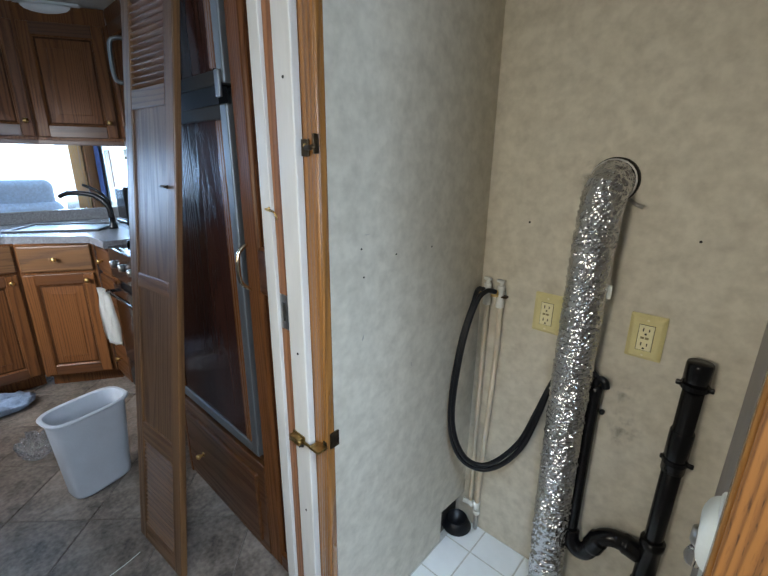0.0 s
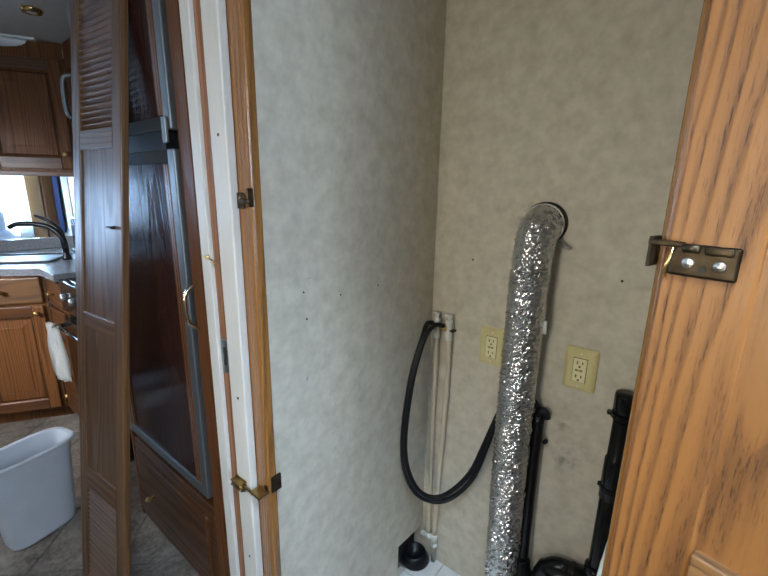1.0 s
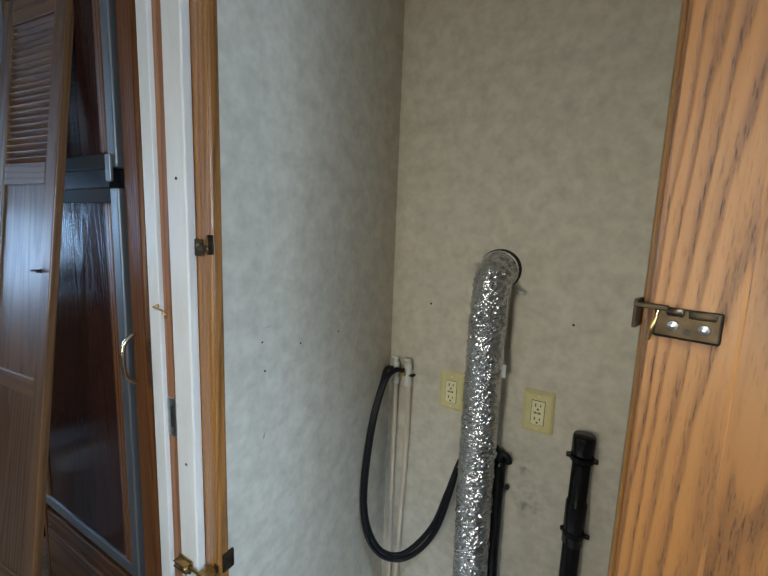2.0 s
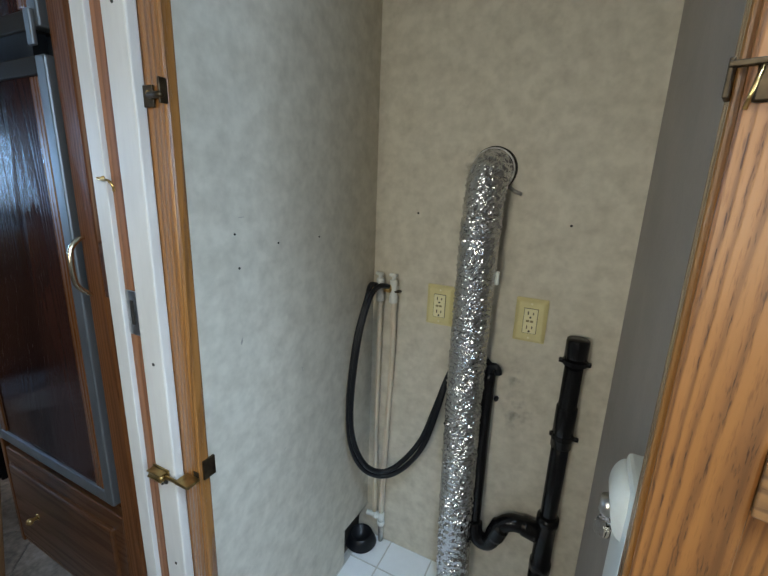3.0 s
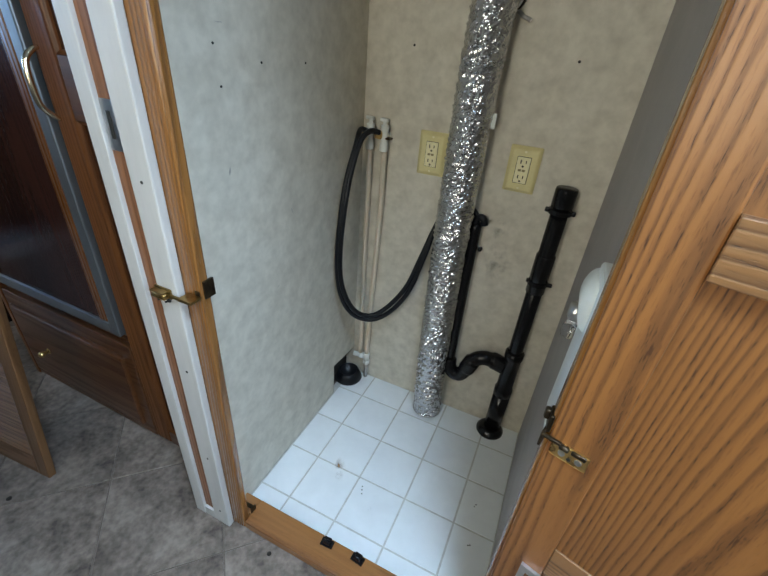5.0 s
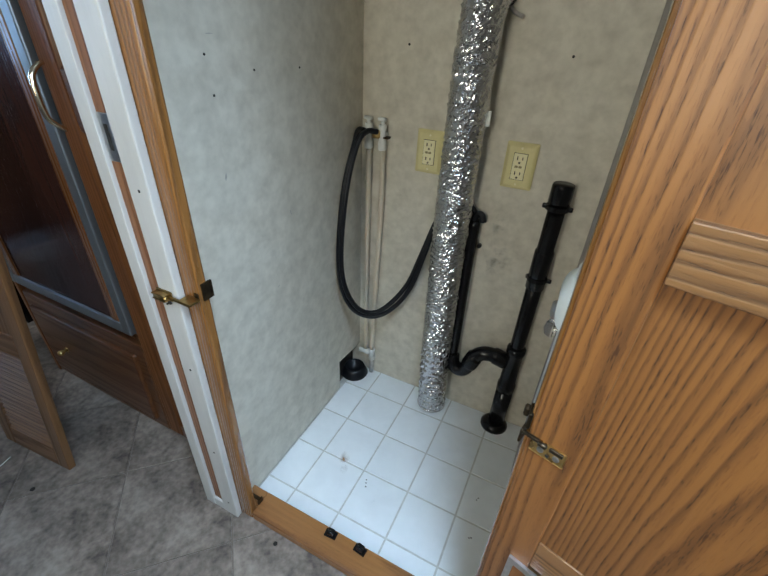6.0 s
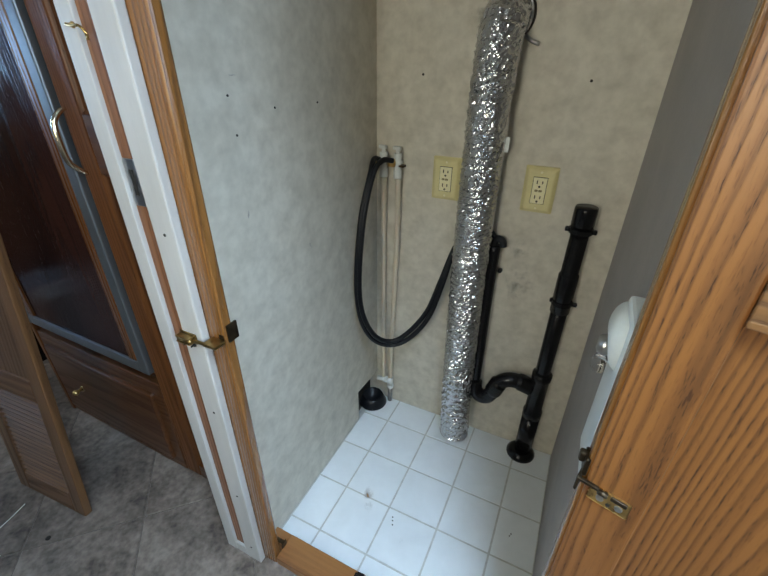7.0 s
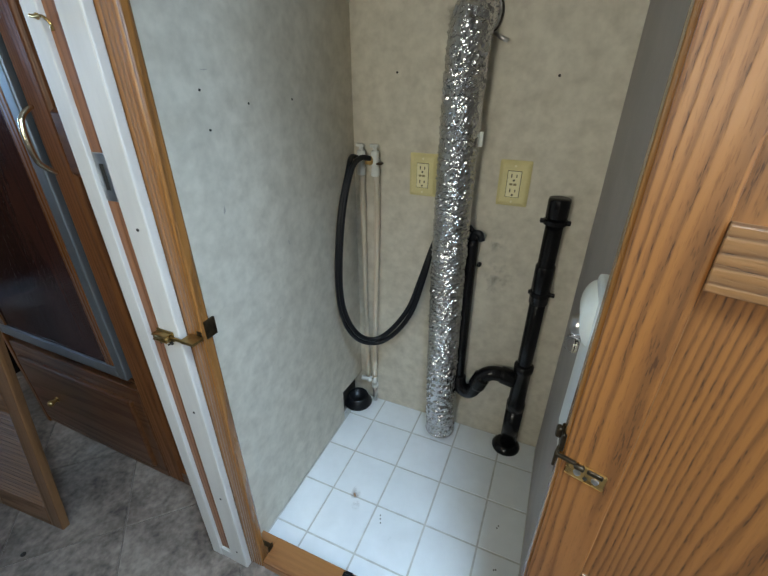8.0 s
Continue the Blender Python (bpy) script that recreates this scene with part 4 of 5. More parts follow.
def fridge_drawer():
    c = thing("drawer_unit", "reddish-brown drawer unit below the refrigerator", "drawer")
    part("carcass", box(-0.965, FR + 0.022, 0.0, -0.3395, -0.03, 0.383), CHERRY_X, c)
    d = part("drawer_front", box(-0.955, FR + 0.002, 0.012, -0.345, FR + 0.022, 0.378, 0.004), CHERRY_X, c)
    bm = box(-0.935, FR - 0.008, 0.045, -0.385, FR + 0.004, 0.330, 0.010, 3)
    part("raised_panel", bm, CHERRY_X, d)
    k = knob(d, pose(-0.795, FR - 0.008, 0.185, 90), BRASS, 0.011)
    part("knob_plate", lathe([(0.011, 0), (0.010, 0.002)], pose(-0.795, FR - 0.008, 0.185, 90), 14), BRASS, k)
    return c


fridge()
tall_cabinet()
fridge_drawer()


# ---- kitchen ----
def base_unit(name, label, m, width, drawer=True, depth=0.5, doors=1, knob_side=1):
    """A base cabinet built facing -y, its front left corner at the origin."""
    c = thing(name, label, "cabinet", m)
    part("carcass", merge(box(0, 0.022, 0.085, width, depth, 0.885), box(0.0, 0.07, 0.0, width, depth, 0.085)), CHERRY, c)
    part("face_frame", merge(box(0, 0.002, 0.085, 0.028, 0.022, 0.885, 0.001), box(width - 0.028, 0.002, 0.085, width, 0.022, 0.885, 0.001), box(0.028, 0.002, 0.705, width - 0.028, 0.022, 0.730, 0.001), box(0.028, 0.002, 0.870, width - 0.028, 0.022, 0.885, 0.001), box(0.028, 0.002, 0.085, width - 0.028, 0.022, 0.105, 0.001)), CHERRY, c)
    if drawer:
        d = part("drawer_front", box(0.014, -0.018, 0.728, width - 0.014, 0.002, 0.874, 0.008, 3), OAK_DULL_X, c, "paler oak drawer front")
        knob(d, pose(width / 2, -0.018, 0.80, 90))
    w = (width - 0.028) / doors
    for i in range(doors):
        d = framed_door("door", c, 0.014 + i * w, 0.014 + (i + 1) * w - 0.004, 0.10, 0.712, -0.018, [(0.155, 0.655)], st=0.055)
        knob(d, pose(0.014 + (i + 1) * w - 0.035, -0.018, 0.675, 90))
    return c


# the corner sink unit stands at an angle
ANG = 57.3
base_unit("sink_cabinet", "oak corner sink cabinet with a drawer front and raised-panel door", pose(-2.268, -0.934, 0, 0, 0, ANG), 0.375, depth=0.30)
base_unit("peninsula_cabinet", "dark brown peninsula cabinet beside the sink corner", pose(-2.302, -1.80, 0, 0, 0, 90), 0.872, drawer=True, depth=0.55, doors=2)


def drawer_bank(m, width):
    c = thing("drawer_cabinet", "narrow oak bank of four drawers beside the stove", "cabinet", m)
    part("carcass", merge(box(0, 0.002, 0.085, width, 0.55, 0.885), box(0, 0.06, 0, width, 0.55, 0.085)), CHERRY, c)
    for z0, z1 in ((0.10, 0.33), (0.35, 0.54), (0.56, 0.71), (0.73, 0.87)):
        d = part("drawer_front", box(0.012, -0.018, z0, width - 0.012, 0.002, z1, 0.006, 2), CHERRY_X, c)
        knob(d, pose(width / 2, -0.018, (z0 + z1) / 2, 90))
    return c


drawer_bank(pose(-2.055, -0.60, 0), 0.27)


def stove():
    s = thing("stove", "black built-in stove with an oven door and control knobs", "stove")
    x0, x1, y = -1.78, -1.22, -0.60
    part("body", box(x0, y + 0.01, 0.10, x1, -0.02, 0.90, 0.003), BLACKGLOSS, s)
    d = part("oven_door", box(x0 + 0.01, y - 0.025, 0.28, x1 - 0.01, y + 0.01, 0.70, 0.006), BLACKGLOSS, s, "black glass oven door")
    part("handle", merge(tube([(x0 + 0.03, y - 0.06, 0.675), (x1 - 0.03, y - 0.06, 0.675)], 0.009, 12), box(x0 + 0.04, y - 0.06, 0.668, x0 + 0.055, y - 0.025, 0.682), box(x1 - 0.055, y - 0.06, 0.668, x1 - 0.04, y - 0.025, 0.682)), BLACKGLOSS, d)
    p = part("control_panel", box(x0, y - 0.02, 0.74, x1, y + 0.01, 0.90, 0.006), BLACKGLOSS, s)
    for i in range(4):
        part("control_knob", lathe([(0.019, 0), (0.017, 0.018), (0.008, 0.02)], pose(x0 + 0.08 + i * 0.13, y - 0.02, 0.82, 90), 16), STEEL, p, smooth=True)
    part("lower_drawer", box(x0 + 0.01, y - 0.018, 0.105, x1 - 0.01, y + 0.01, 0.265, 0.005), BLACKGLOSS, s)
    part("grate", merge(*[box(x0 + 0.04 + i * 0.12, y + 0.06, 0.90, x0 + 0.05 + i * 0.12, y + 0.50, 0.925) for i in range(5)], box(x0 + 0.03, y + 0.10, 0.905, x1 - 0.03, y + 0.11, 0.922), box(x0 + 0.03, y + 0.42, 0.905, x1 - 0.03, y + 0.43, 0.922)), ABS, s)
    return s


stove()
# towel on the oven handle
bm = bmesh.new()
cols, rows_n = 9, 14
grid = [[bm.verts.new((-1.79 + 0.17 * i / cols + 0.006 * math.sin(j * 0.9), -0.678 - 0.014 * math.sin(i * 1.7 + 0.2 * j) - 0.012 * (1 - i / cols), 0.69 - 0.29 * j / rows_n + 0.01 * math.sin(i))) for j in range(rows_n + 1)] for i in range(cols + 1)]
for i in range(cols):
    for j in range(rows_n):
        bm.faces.new((grid[i][j], grid[i + 1][j], grid[i + 1][j + 1], grid[i][j + 1]))
bmesh.ops.solidify(bm, geom=bm.faces[:], thickness=0.006)
tagged(link("dish_towel", bm, TOWEL, True), "white dish towel hung over the oven handle", "towel")


def worktop():
    c = thing("worktop", "dark grey laminate worktop with a wood-edged front over the corner sink", "worktop")
    poly = [(-2.90, -0.01), (-1.785, -0.01), (-1.785, -0.635), (-2.035, -0.635), (-2.315, -0.960), (-2.285, -1.83), (-2.90, -1.83)]
    part("slab", prism(poly, "z", 0.886, 0.925, 0.004), LAMINATE, c)
    part("backsplash", box(-2.90, -1.83, 0.925, -2.865, -0.02, 1.0, 0.004), LAMINATE, c, "raised back ledge")
    c2 = part("slab", box(-1.215, -0.635, 0.886, -0.972, -0.01, 0.925, 0.004), LAMINATE, c)
    return c


worktop()


def sink():
    s = thing("sink", "grey inset kitchen sink with a raised rim", "sink", pose(-2.47, -0.66, 0.925, 0, 0, ANG))
    part("rim", merge(box(-0.24, -0.17, 0.0005, 0.24, -0.145, 0.012, 0.004), box(-0.24, 0.145, 0.0005, 0.24, 0.17, 0.012, 0.004), box(-0.24, -0.145, 0.0005, -0.215, 0.145, 0.012, 0.004), box(0.215, -0.145, 0.0005, 0.24, 0.145, 0.012, 0.004)), DARKMETAL, s)
    part("basin", box(-0.214, -0.144, 0.0006, 0.214, 0.144, 0.003), SILVER, s)
    return s


sink()


def faucet():
    f = thing("faucet", "dark bronze kitchen faucet with an arched spout", "faucet")
    part("base", lathe([(0.026, 0), (0.024, 0.012), (0.017, 0.03), (0.016, 0.07)], Matrix.Translation((-2.255, -0.455, 0.925)), 20), ABS, f, smooth=True)
    part("spout", tube(smooth_path([(-2.255, -0.455, 0.99), (-2.262, -0.462, 1.06), (-2.30, -0.500, 1.115), (-2.35, -0.56, 1.135), (-2.41, -0.625, 1.135), (-2.44, -0.66, 1.115)], 8), lambda i, a: 0.017 - 0.004 * i / 40, 14), ABS, f, smooth=True)
    part("lever", tube(smooth_path([(-2.255, -0.455, 1.03), (-2.25, -0.46, 1.09), (-2.27, -0.50, 1.15), (-2.33, -0.555, 1.185)], 6), 0.008, 10), ABS, f, smooth=True)
    return f


faucet()
coffee = thing("coffee_maker", "black coffee maker on the worktop corner", "coffee maker")
part("base", box(-2.50, -0.365, 0.926, -2.30, -0.10, 0.955, 0.006), BLACKGLOSS, coffee)
part("body", box(-2.49, -0.355, 0.955, -2.31, -0.12, 1.165, 0.012, 3), BLACKGLOSS, coffee)
part("tower", box(-2.47, -0.285, 1.165, -2.33, -0.13, 1.355, 0.030, 4), BLACKGLOSS, coffee)
tagged(link("soap_bottle", lathe([(0.025, 0.926), (0.028, 0.94), (0.028, 1.03), (0.012, 1.055), (0.010, 1.09), (0.004, 1.095)], Matrix.Translation((-2.14, -0.36, 0)), 16), WHITEPLASTIC, True), "small white bottle by the sink", "bottle")


def upper_unit(name, label, m, width, knob_right=True):
    c = thing(name, label, "cabinet", m)
    part("carcass", box(0, 0.022, 1.43, width, 0.30, TOP - 0.01), CHERRY, c)
    part("face_frame", merge(box(0, 0.002, 1.43, 0.03, 0.022, TOP - 0.01), box(width - 0.03, 0.002, 1.43, width, 0.022, TOP - 0.01), box(0.03, 0.002, 1.43, width - 0.03, 0.022, 1.455), box(0.03, 0.002, 1.995, width - 0.03, 0.022, TOP - 0.01)), CHERRY, c)
    d = framed_door("door", c, 0.016, width - 0.016, 1.445, 2.005, -0.018, [(1.505, 1.945)], st=0.055)
    knob(d, pose(width - 0.045 if knob_right else 0.045, -0.018, 1.525, 90))
    part("light_rail", box(0, -0.004, 1.405, width, 0.02, 1.43, 0.003), CHERRY_X, c)
    return c


upper_unit("wall_cabinet", "reddish-brown wall cabinet with a raised-panel door", pose(-2.345, -0.715, 0, 0, 0, ANG), 0.42)
upper_unit("wall_cabinet", "dark wall cabinet in shade with a brass knob", pose(-2.40, -1.16, 0, 0, 0, 83), 0.458)
upper_unit("wall_cabinet", "reddish-brown wall cabinet over the stove", pose(-2.11, -0.36, 0), 0.66)
hood = thing("microwave", "black microwave above the stove", "microwave")
part("body", box(-1.29, -0.53, 1.42, -0.99, -0.02, 1.86, 0.006), BLACKGLOSS, hood)
part("door", box(-1.285, -0.548, 1.43, -1.10, -0.53, 1.85, 0.004), BLACKGLOSS, hood)
part("grab_handle", tube(smooth_path([(-1.27, -0.546, 1.77), (-1.275, -0.585, 1.768), (-1.285, -0.606, 1.745), (-1.285, -0.606, 1.635), (-1.275, -0.585, 1.612), (-1.27, -0.546, 1.61)], 6), 0.008, 12), SILVER, hood, "brushed metal door handle", True)
# side panel of the refrigerator enclosure towards the kitchen
tagged(link("end_panel", box(-0.985, FR + 0.002, 0.0, -0.966, -0.02, TOP - 0.004, 0.002), CHERRY), "reddish-brown end panel beside the refrigerator", "cabinet panel")


def bin_():
    b = thing("waste_bin", "pale grey plastic waste bin, empty, on the tiled floor", "bin", pose(-1.195, -0.935, 0.001, 0, 0, 104))
    # narrow open tub with a rolled rim
    bm = bmesh.new()

    def ring(hx, hy, z, n=32, e=3.4):
        out = []
        for i in range(n):
            a = 2 * math.pi * i / n
            c, s = math.cos(a), math.sin(a)
            out.append(bm.verts.new((hx * abs(c) ** (2 / e) * (1 if c > 0 else -1), hy * abs(s) ** (2 / e) * (1 if s > 0 else -1), z)))
        return out

    rings = [ring(0.108, 0.058, 0.0), ring(0.112, 0.062, 0.012), ring(0.137, 0.076, 0.356), ring(0.149, 0.088, 0.358), ring(0.152, 0.091, 0.365), ring(0.147, 0.086, 0.371), ring(0.135, 0.074, 0.367), ring(0.108, 0.058, 0.010)]
    rim = bmesh.new()

    def band(target, a, c):
        for i in range(32):
            quad = (a[i], a[(i + 1) % 32], c[(i + 1) % 32], c[i])
            target.faces.new(quad if target is bm else [target.verts.new(v.co) for v in quad])

    for k, (a, c) in enumerate(zip(rings, rings[1:])):
        band(rim if 2 <= k <= 5 else bm, a, c)
    bmesh.ops.remove_doubles(rim, verts=rim.verts, dist=0.0001)
    bm.faces.new(rings[0])
    bm.faces.new(rings[-1])
    bmesh.ops.delete(bm, geom=[v for v in bm.verts if not v.link_faces], context="VERTS")
    tub = part("tub", bm, BINPLASTIC, b, smooth=True)
    part("rim", rim, BINPLASTIC, b, "rolled rim", True)
    return b


bin_()
# crumpled clear wrap beside the bin
bm = bmesh.new()
bmesh.ops.create_icosphere(bm, subdivisions=4, radius=1.0)
for v in bm.verts:
    p = v.co.copy()
    r = 1 + 0.45 * noise.noise(p * 2.2) + 0.25 * noise.noise(p * 5.1 + Vector((3, 0, 0)))
    v.co = Vector((p.x * 0.075 * r, p.y * 0.060 * r, max(0.0, (p.z + 0.9) * 0.055 * r)))
moved(bm, Matrix.Translation((-1.58, -1.09, 0.002)))
tagged(link("plastic_wrap", bm, WRAP), "crumpled clear plastic wrap on the floor by the bin", "plastic bag")


# pale cloth on the floor at the peninsula's foot
bm = bmesh.new()
bmesh.ops.create_icosphere(bm, subdivisions=4, radius=1.0)
for v in bm.verts:
    p = v.co.copy()
    r = 1 + 0.35 * noise.noise(p * 1.8 + Vector((7, 2, 1))) + 0.15 * noise.noise(p * 4.5)
    v.co = Vector((p.x * 0.09 * r, p.y * 0.13 * r, max(0.0, (p.z + 0.7) * 0.05 * r)))
moved(bm, Matrix.Translation((-2.16, -1.16, 0.002)))
CLOTH = mat("pale_blue_cloth", (0.30, 0.40, 0.55), 0.85, scale=90, amount=0.15, bump=0.3)
tagged(link("floor_cloth", bm, CLOTH, True), "crumpled pale blue cloth on the kitchen floor", "cloth")


# ---- living area seen over the peninsula ----
def recliner():
    r = thing("recliner", "blue-grey upholstered recliner chair beside the bright window", "armchair", pose(-3.60, -0.80, 0, 0, 0, 0))
    part("seat", box(-0.32, -0.30, 0.10, 0.32, 0.30, 0.45, 0.05, 4), FABRIC, r, smooth=True)
    back = part("backrest", moved(box(-0.10, -0.30, 0.0, 0.10, 0.30, 0.62, 0.06, 4), pose(0.22, 0, 0.42, 0, 8, 0)), FABRIC, r, smooth=True)
    part("head_pillow", moved(box(-0.06, -0.26, 0.0, 0.07, 0.26, 0.22, 0.05, 4), pose(0.27, 0, 0.97, 0, 8, 0)), FABRIC, r, smooth=True)
    for s in (-1, 1):
        part("arm", box(-0.30, s * 0.36 - 0.07, 0.02, 0.30, s * 0.36 + 0.07, 0.62, 0.05, 4), FABRIC, r, smooth=True)
    return r


recliner()


def window(name, label, w, h, m, bars=1):
    f = thing(name, label, "window", m, kind="structure")
    part("window_frame", merge(box(-w / 2 - 0.03, -0.012, -h / 2 - 0.03, w / 2 + 0.03, 0.03, -h / 2, 0.003), box(-w / 2 - 0.03, -0.012, h / 2, w / 2 + 0.03, 0.03, h / 2 + 0.03, 0.003), box(-w / 2 - 0.03, -0.012, -h / 2, -w / 2, 0.03, h / 2, 0.003), box(w / 2, -0.012, -h / 2, w / 2 + 0.03, 0.03, h / 2, 0.003), *[box(-w / 2 + w * (i + 1) / (bars + 1) - 0.012, -0.005, -h / 2, -w / 2 + w * (i + 1) / (bars + 1) + 0.012, 0.025, h / 2) for i in range(bars)]), WHITEPLASTIC, f)
    for i in range(bars + 1):
        p = part("pane", box(-w / 2 + w * i / (bars + 1) + 0.013, 0.008, -h / 2, -w / 2 + w * (i + 1) / (bars + 1) - 0.013, 0.012, h / 2), GLASS, f)
        p.visible_shadow = False
    return f


window("window_1", "wide living area window with white frame and bright daylight", 1.70, 0.86, pose(-4.51, -1.075, 1.30, 0, 0, 90), 2)
window("window_2", "side window with white frame and bright daylight", 1.65, 0.46, pose(-3.35, 0.07, 1.20), 2)
# unseen window, added round the front fill lamps
window("window_3", "unseen hall window with white frame, added for warm front light", 0.44, 0.77, pose(0.33, HALL - 0.01, 1.365, 0, 0, 180), 0)
# vent added out of view to house the overhead lamp
vent = thing("roof_vent", "unseen white square roof vent, added to let light into the hall", "roof vent", kind="structure")
part("vent_frame", merge(box(0.72, -1.51, TOP - 0.012, 0.755, -1.05, TOP + 0.10, 0.003), box(1.145, -1.51, TOP - 0.012, 1.18, -1.05, TOP + 0.10, 0.003), box(0.755, -1.51, TOP - 0.012, 1.145, -1.475, TOP + 0.10, 0.003), box(0.755, -1.085, TOP - 0.012, 1.145, -1.05, TOP + 0.10, 0.003)), WHITEPLASTIC, vent)
part("vent_lid", box(0.74, -1.49, TOP + 0.101, 1.16, -1.07, TOP + 0.11, 0.002), WHITEPLASTIC, vent)
window("window_4", "end window of the hall with white frame", 0.84, 0.74, pose(2.01, -1.55, 1.45, 0, 0, 270), 1)
# unseen window, added round the kitchen fill lamp
window("window_6", "unseen window opposite the stove with white frame, added to light the cabinet fronts", 0.84, 0.54, pose(-1.55, HALL - 0.01, 1.45, 0, 0, 180), 1)
# unseen window, added round the blue side lamp
window("window_5", "unseen living area window, added for blue light on chair and refrigerator panel", 1.04, 0.64, pose(-3.6, HALL - 0.01, 1.35, 0, 0, 180), 1)
tagged(link("window_trim", box(-4.48, -0.17, 0.75, -4.44, -0.06, 1.80, 0.004), OAK_TRIM), "golden brown trim board beside the bright window", "trim", kind="structure")
tagged(link("corner_trim", box(-4.47, -0.055, 0.75, -4.40, 0.055, 1.80, 0.012), CHERRY), "reddish-brown corner post between two windows", "trim", kind="structure")


def curtain(label, m, width, z0, z1, material):
    """A gathered curtain hanging in soft folds, across x, with some thickness."""
    bm = bmesh.new()
    n, k = 28, 6
    g = [[bm.verts.new((width * i / n, 0.012 * math.sin(i * 1.35) * (0.7 + 0.3 * j / k), z1 + (z0 - z1) * j / k)) for j in range(k + 1)] for i in range(n + 1)]
    for i in range(n):
        for j in range(k):
            bm.faces.new((g[i][j], g[i + 1][j], g[i + 1][j + 1], g[i][j + 1]))
    bmesh.ops.solidify(bm, geom=bm.faces[:], thickness=0.004)
    ob = link("curtain", bm, material, True)
    ob.matrix_world = m
    return tagged(ob, label, "curtain")


NAVY = mat("navy_cloth", (0.02, 0.03, 0.09), 0.85, scale=120, amount=0.2, bump=0.3)
curtain("pale translucent curtain gathered at the edge of the bright window", pose(-4.40, -0.275, 0, 0, 0, 90), 0.10, 0.86, 1.80, TOWEL)
curtain("dark navy curtain gathered beside the side window", pose(-4.37, 0.030, 0), 0.15, 0.90, 1.52, NAVY)

dome = thing("ceiling_light", "white oval ceiling light with a frosted cover", "ceiling lamp", pose(-2.28, -0.56, TOP, 0, 0, 60))
part("base", box(-0.15, -0.06, -0.014, 0.15, 0.06, 0.0, 0.005), WHITEPLASTIC, dome)
bm = bmesh.new()
bmesh.ops.create_uvsphere(bm, u_segments=24, v_segments=12, radius=1)
for v in bm.verts:
    v.co = Vector((v.co.x * 0.135, v.co.y * 0.052, min(0, v.co.z) * 0.045 - 0.014))
part("cover", bm, LAMPSHADE, dome, smooth=True)

spot = thing("ceiling_spot", "small brass ceiling spotlight, unlit, over the kitchen corner", "ceiling lamp", pose(-1.72, -0.56, TOP))
part("ring", lathe([(0.040, 0.0), (0.042, -0.004), (0.034, -0.016), (0.026, -0.018), (0.024, -0.008)], None, 24), BRASS, spot, smooth=True)
part("lens", lathe([(0.024, -0.010), (0.018, -0.015), (0.002, -0.017)], None, 20), LAMPSHADE, spot, smooth=True)

# ---- small marks on the closet floor ----
for i, (x, y) in enumerate(((0.327, -0.482), (0.331, -0.492), (0.336, -0.503), (0.655, -0.375), (0.652, -0.383), (0.663, -0.50), (0.668, -0.497))):
    tagged(link("floor_speck", lathe([(0.0022, 0), (0.0018, 0.0008), (0.0003, 0.0012)], pose(x, y, 0.0005), 8), SLOT), "tiny dark speck on the white vinyl floor", "speck", "specks on the floor")
RUST = smudge_material("rust_stain", (0.50, 0.30, 0.15), 1.0, 26)
smudge("faint rust stain on a white vinyl tile", pose(0.235, -0.462, 0.0012, 90, 0, 25), 0.018, 0.045, "rust_mark", RUST)
tagged(link("debris", lathe([(0.005, 0), (0.006, 0.003), (0.002, 0.006)], pose(0.20, -0.762, 0.001), 8), SLOT), "small dark crumb on the hall tiles", "crumb")

tagged(link("loose_thread", tube(smooth_path([(-0.678, -1.045, 0.002), (-0.686, -0.996, 0.0025), (-0.700, -0.945, 0.002)], 8), 0.0014, 6), WHITEPLASTIC, True), "thin white thread lying on the hall tiles", "thread")
tagged(link("loose_thread", tube(smooth_path([(-0.640, -1.095, 0.002), (-0.612, -1.075, 0.0025), (-0.592, -1.058, 0.002)], 6), 0.0012, 6), WHITEPLASTIC, True), "short white thread lying on the hall tiles", "thread")
tagged(link("debris", lathe([(0.006, 0), (0.007, 0.003), (0.002, 0.006)], pose(-0.525, -0.973, 0.001), 8), SLOT), "small dark crumb on the hall tiles", "crumb")

# ---- floor tiles, last ----
S, J = 0.1524, 0.0055


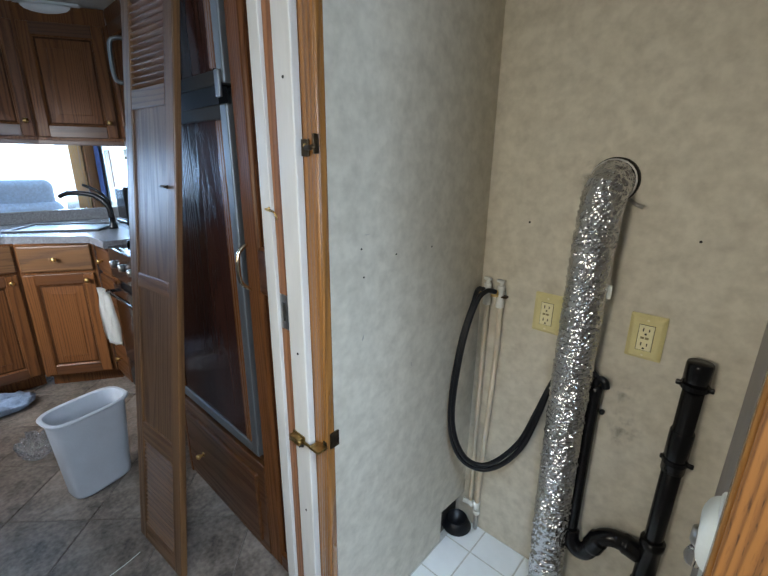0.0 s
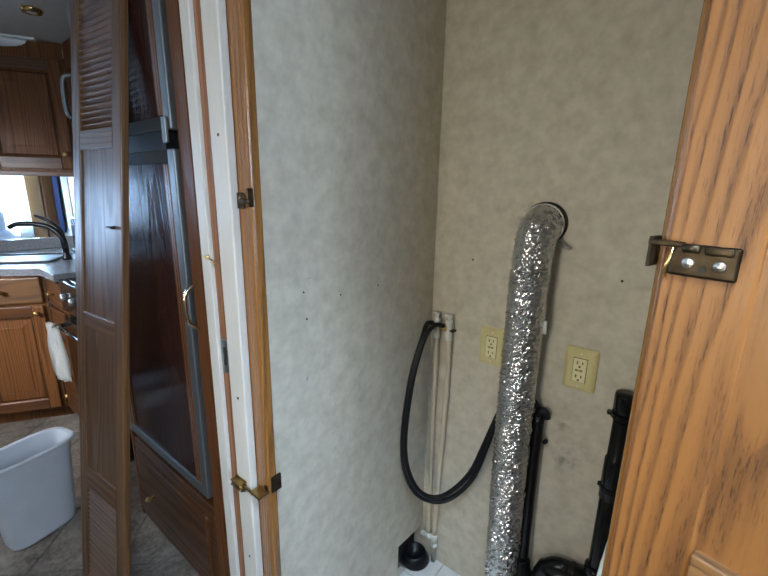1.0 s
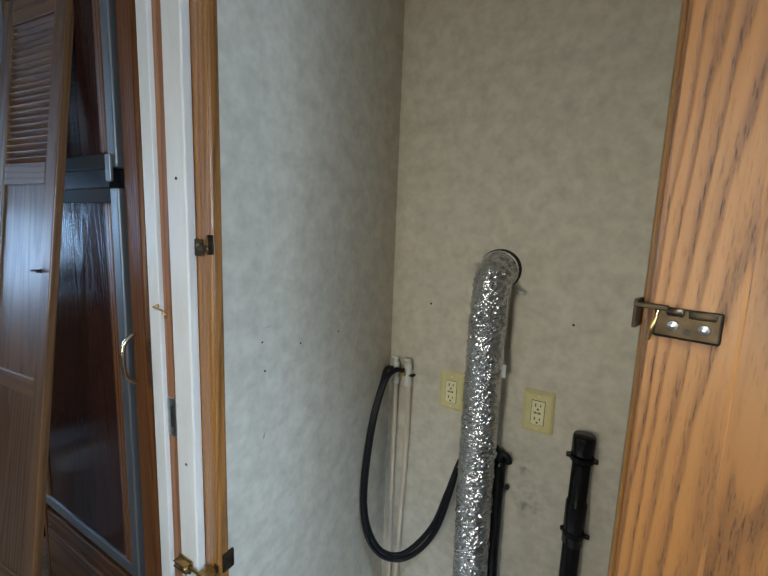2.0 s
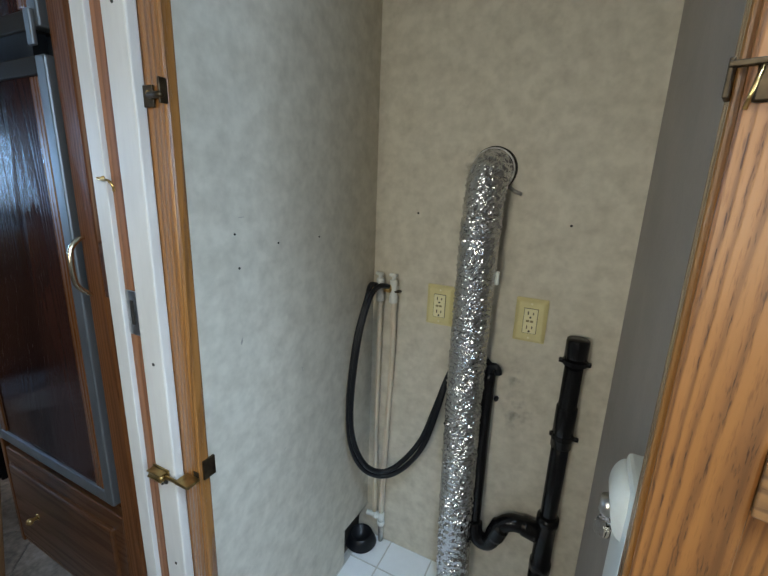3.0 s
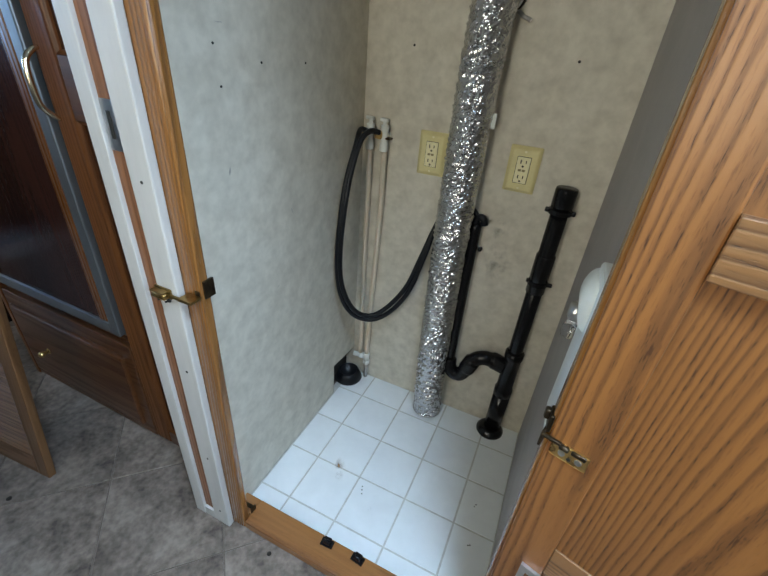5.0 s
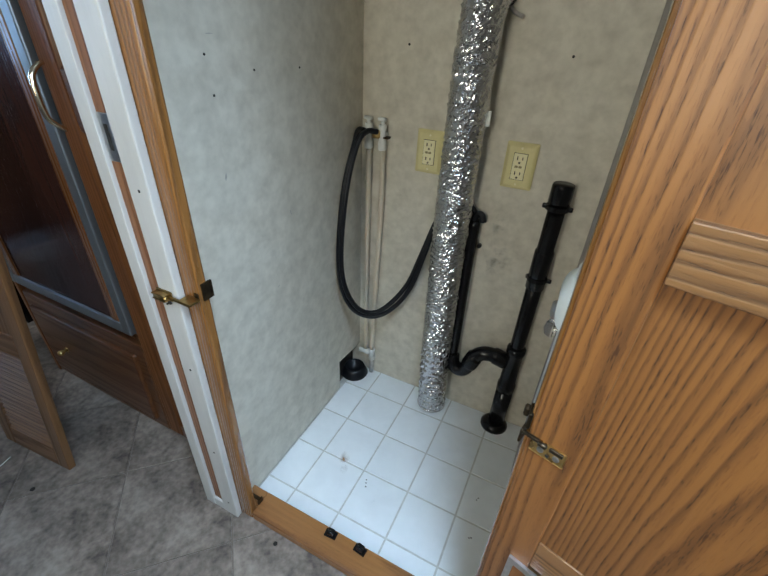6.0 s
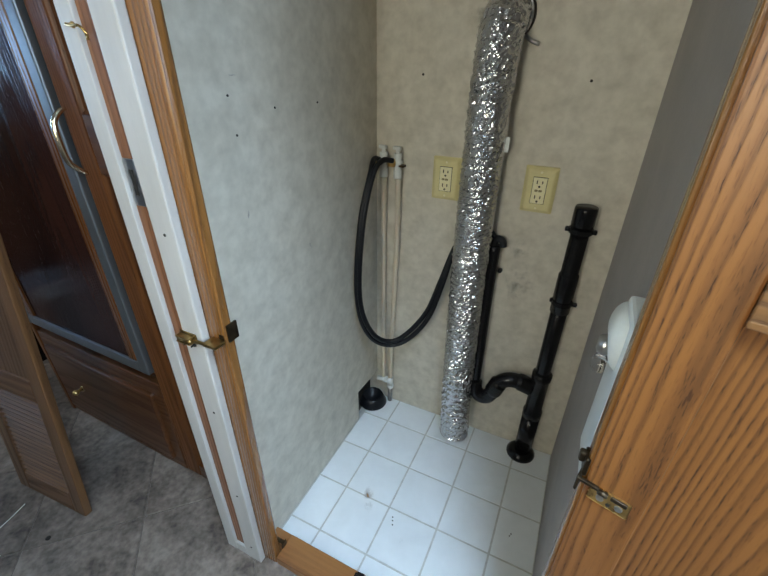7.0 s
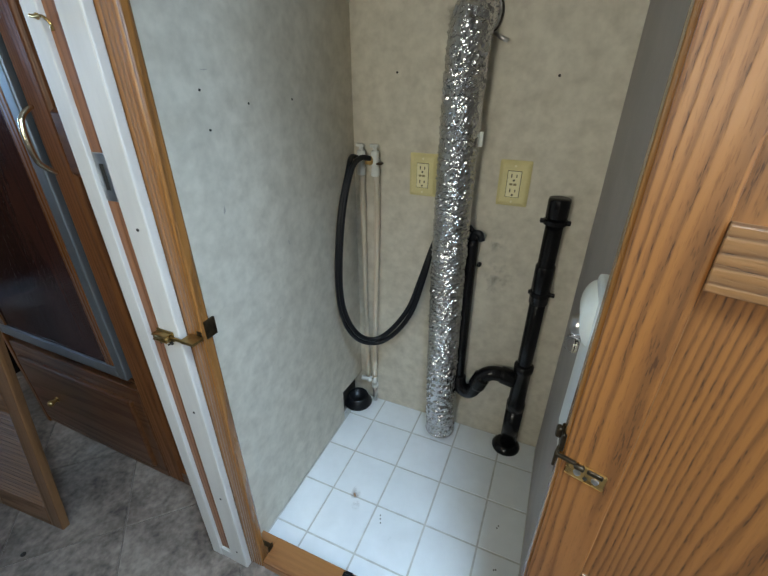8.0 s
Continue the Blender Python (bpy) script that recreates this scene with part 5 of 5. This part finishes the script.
def tile_mesh(name, poly, z0, z1, bevel):
    bm = prism(poly, "z", z0, z1)
    bmesh.ops.bevel(bm, geom=[e for e in bm.edges if all(v.co.z > (z0 + z1) / 2 for v in e.verts)], offset=bevel, segments=1, affect="EDGES")
    me = bpy.data.meshes.new(name)
    bmesh.ops.recalc_face_normals(bm, faces=bm.faces)
    bm.to_mesh(me)
    bm.free()
    return me


floor_in = bpy.data.objects["closet_floor"]
cuts_x = [LEFT] + [i * S for i in (1, 2, 3, 4)] + [RIGHT]
cuts_y = [-0.70] + [-i * S for i in (4, 3, 2, 1)] + [BACK]
for x0, x1 in zip(cuts_x, cuts_x[1:]):
    for y0, y1 in zip(cuts_y, cuts_y[1:]):
        me = tile_mesh("tile", [(x0 + J / 2, y0 + J / 2), (x1 - J / 2, y0 + J / 2), (x1 - J / 2, y1 - J / 2), (x0 + J / 2, y1 - J / 2)], -0.0015, 0.0004, 0.0006)
        me.materials.append(VINYL)
        new("tile", me).parent = floor_in

floor_out = bpy.data.objects["floor_underlay"]
SIDE, GAP = 0.3060, 0.0045
h = SIDE / 2 - GAP / 2
hall_tile = tile_mesh("tile", [(-h, -h), (h, -h), (h, h), (-h, h)], -0.012, 0.0, 0.0015)
hall_tile.materials.append(SLATE)
q = math.sqrt(0.5)
for i in range(-26, 14):
    for j in range(-20, 20):
        u, v = (i + 0.5) * SIDE, (j + 0.5) * SIDE
        x, y = -0.341 + q * (u - v), -0.809 + q * (u + v)
        if -3.6 < x < 1.7 and HALL + 0.1 < y < -0.5:
            me = hall_tile
            if -0.3 < x < 1.0 and y > -0.96:
                bm = bmesh.new()
                bm.from_mesh(hall_tile)
                turn = pose(x, y, 0, 0, 0, 45).inverted()
                bmesh.ops.bisect_plane(bm, geom=bm.verts[:] + bm.edges[:] + bm.faces[:], plane_co=turn @ Vector((0, -0.730, 0)), plane_no=turn.to_3x3() @ Vector((0, 1, 0)), clear_outer=True)
                if not bm.faces or x < -0.06:
                    bm.free()
                    me = hall_tile if x < -0.06 else None
                else:
                    me = bpy.data.meshes.new("tile")
                    bm.to_mesh(me)
                    bm.free()
                    me.materials.append(SLATE)
            if me is None:
                continue
            ob = new("tile", me)
            ob.matrix_world = pose(x, y, 0, 0, 0, 45)
            ob.parent = floor_out
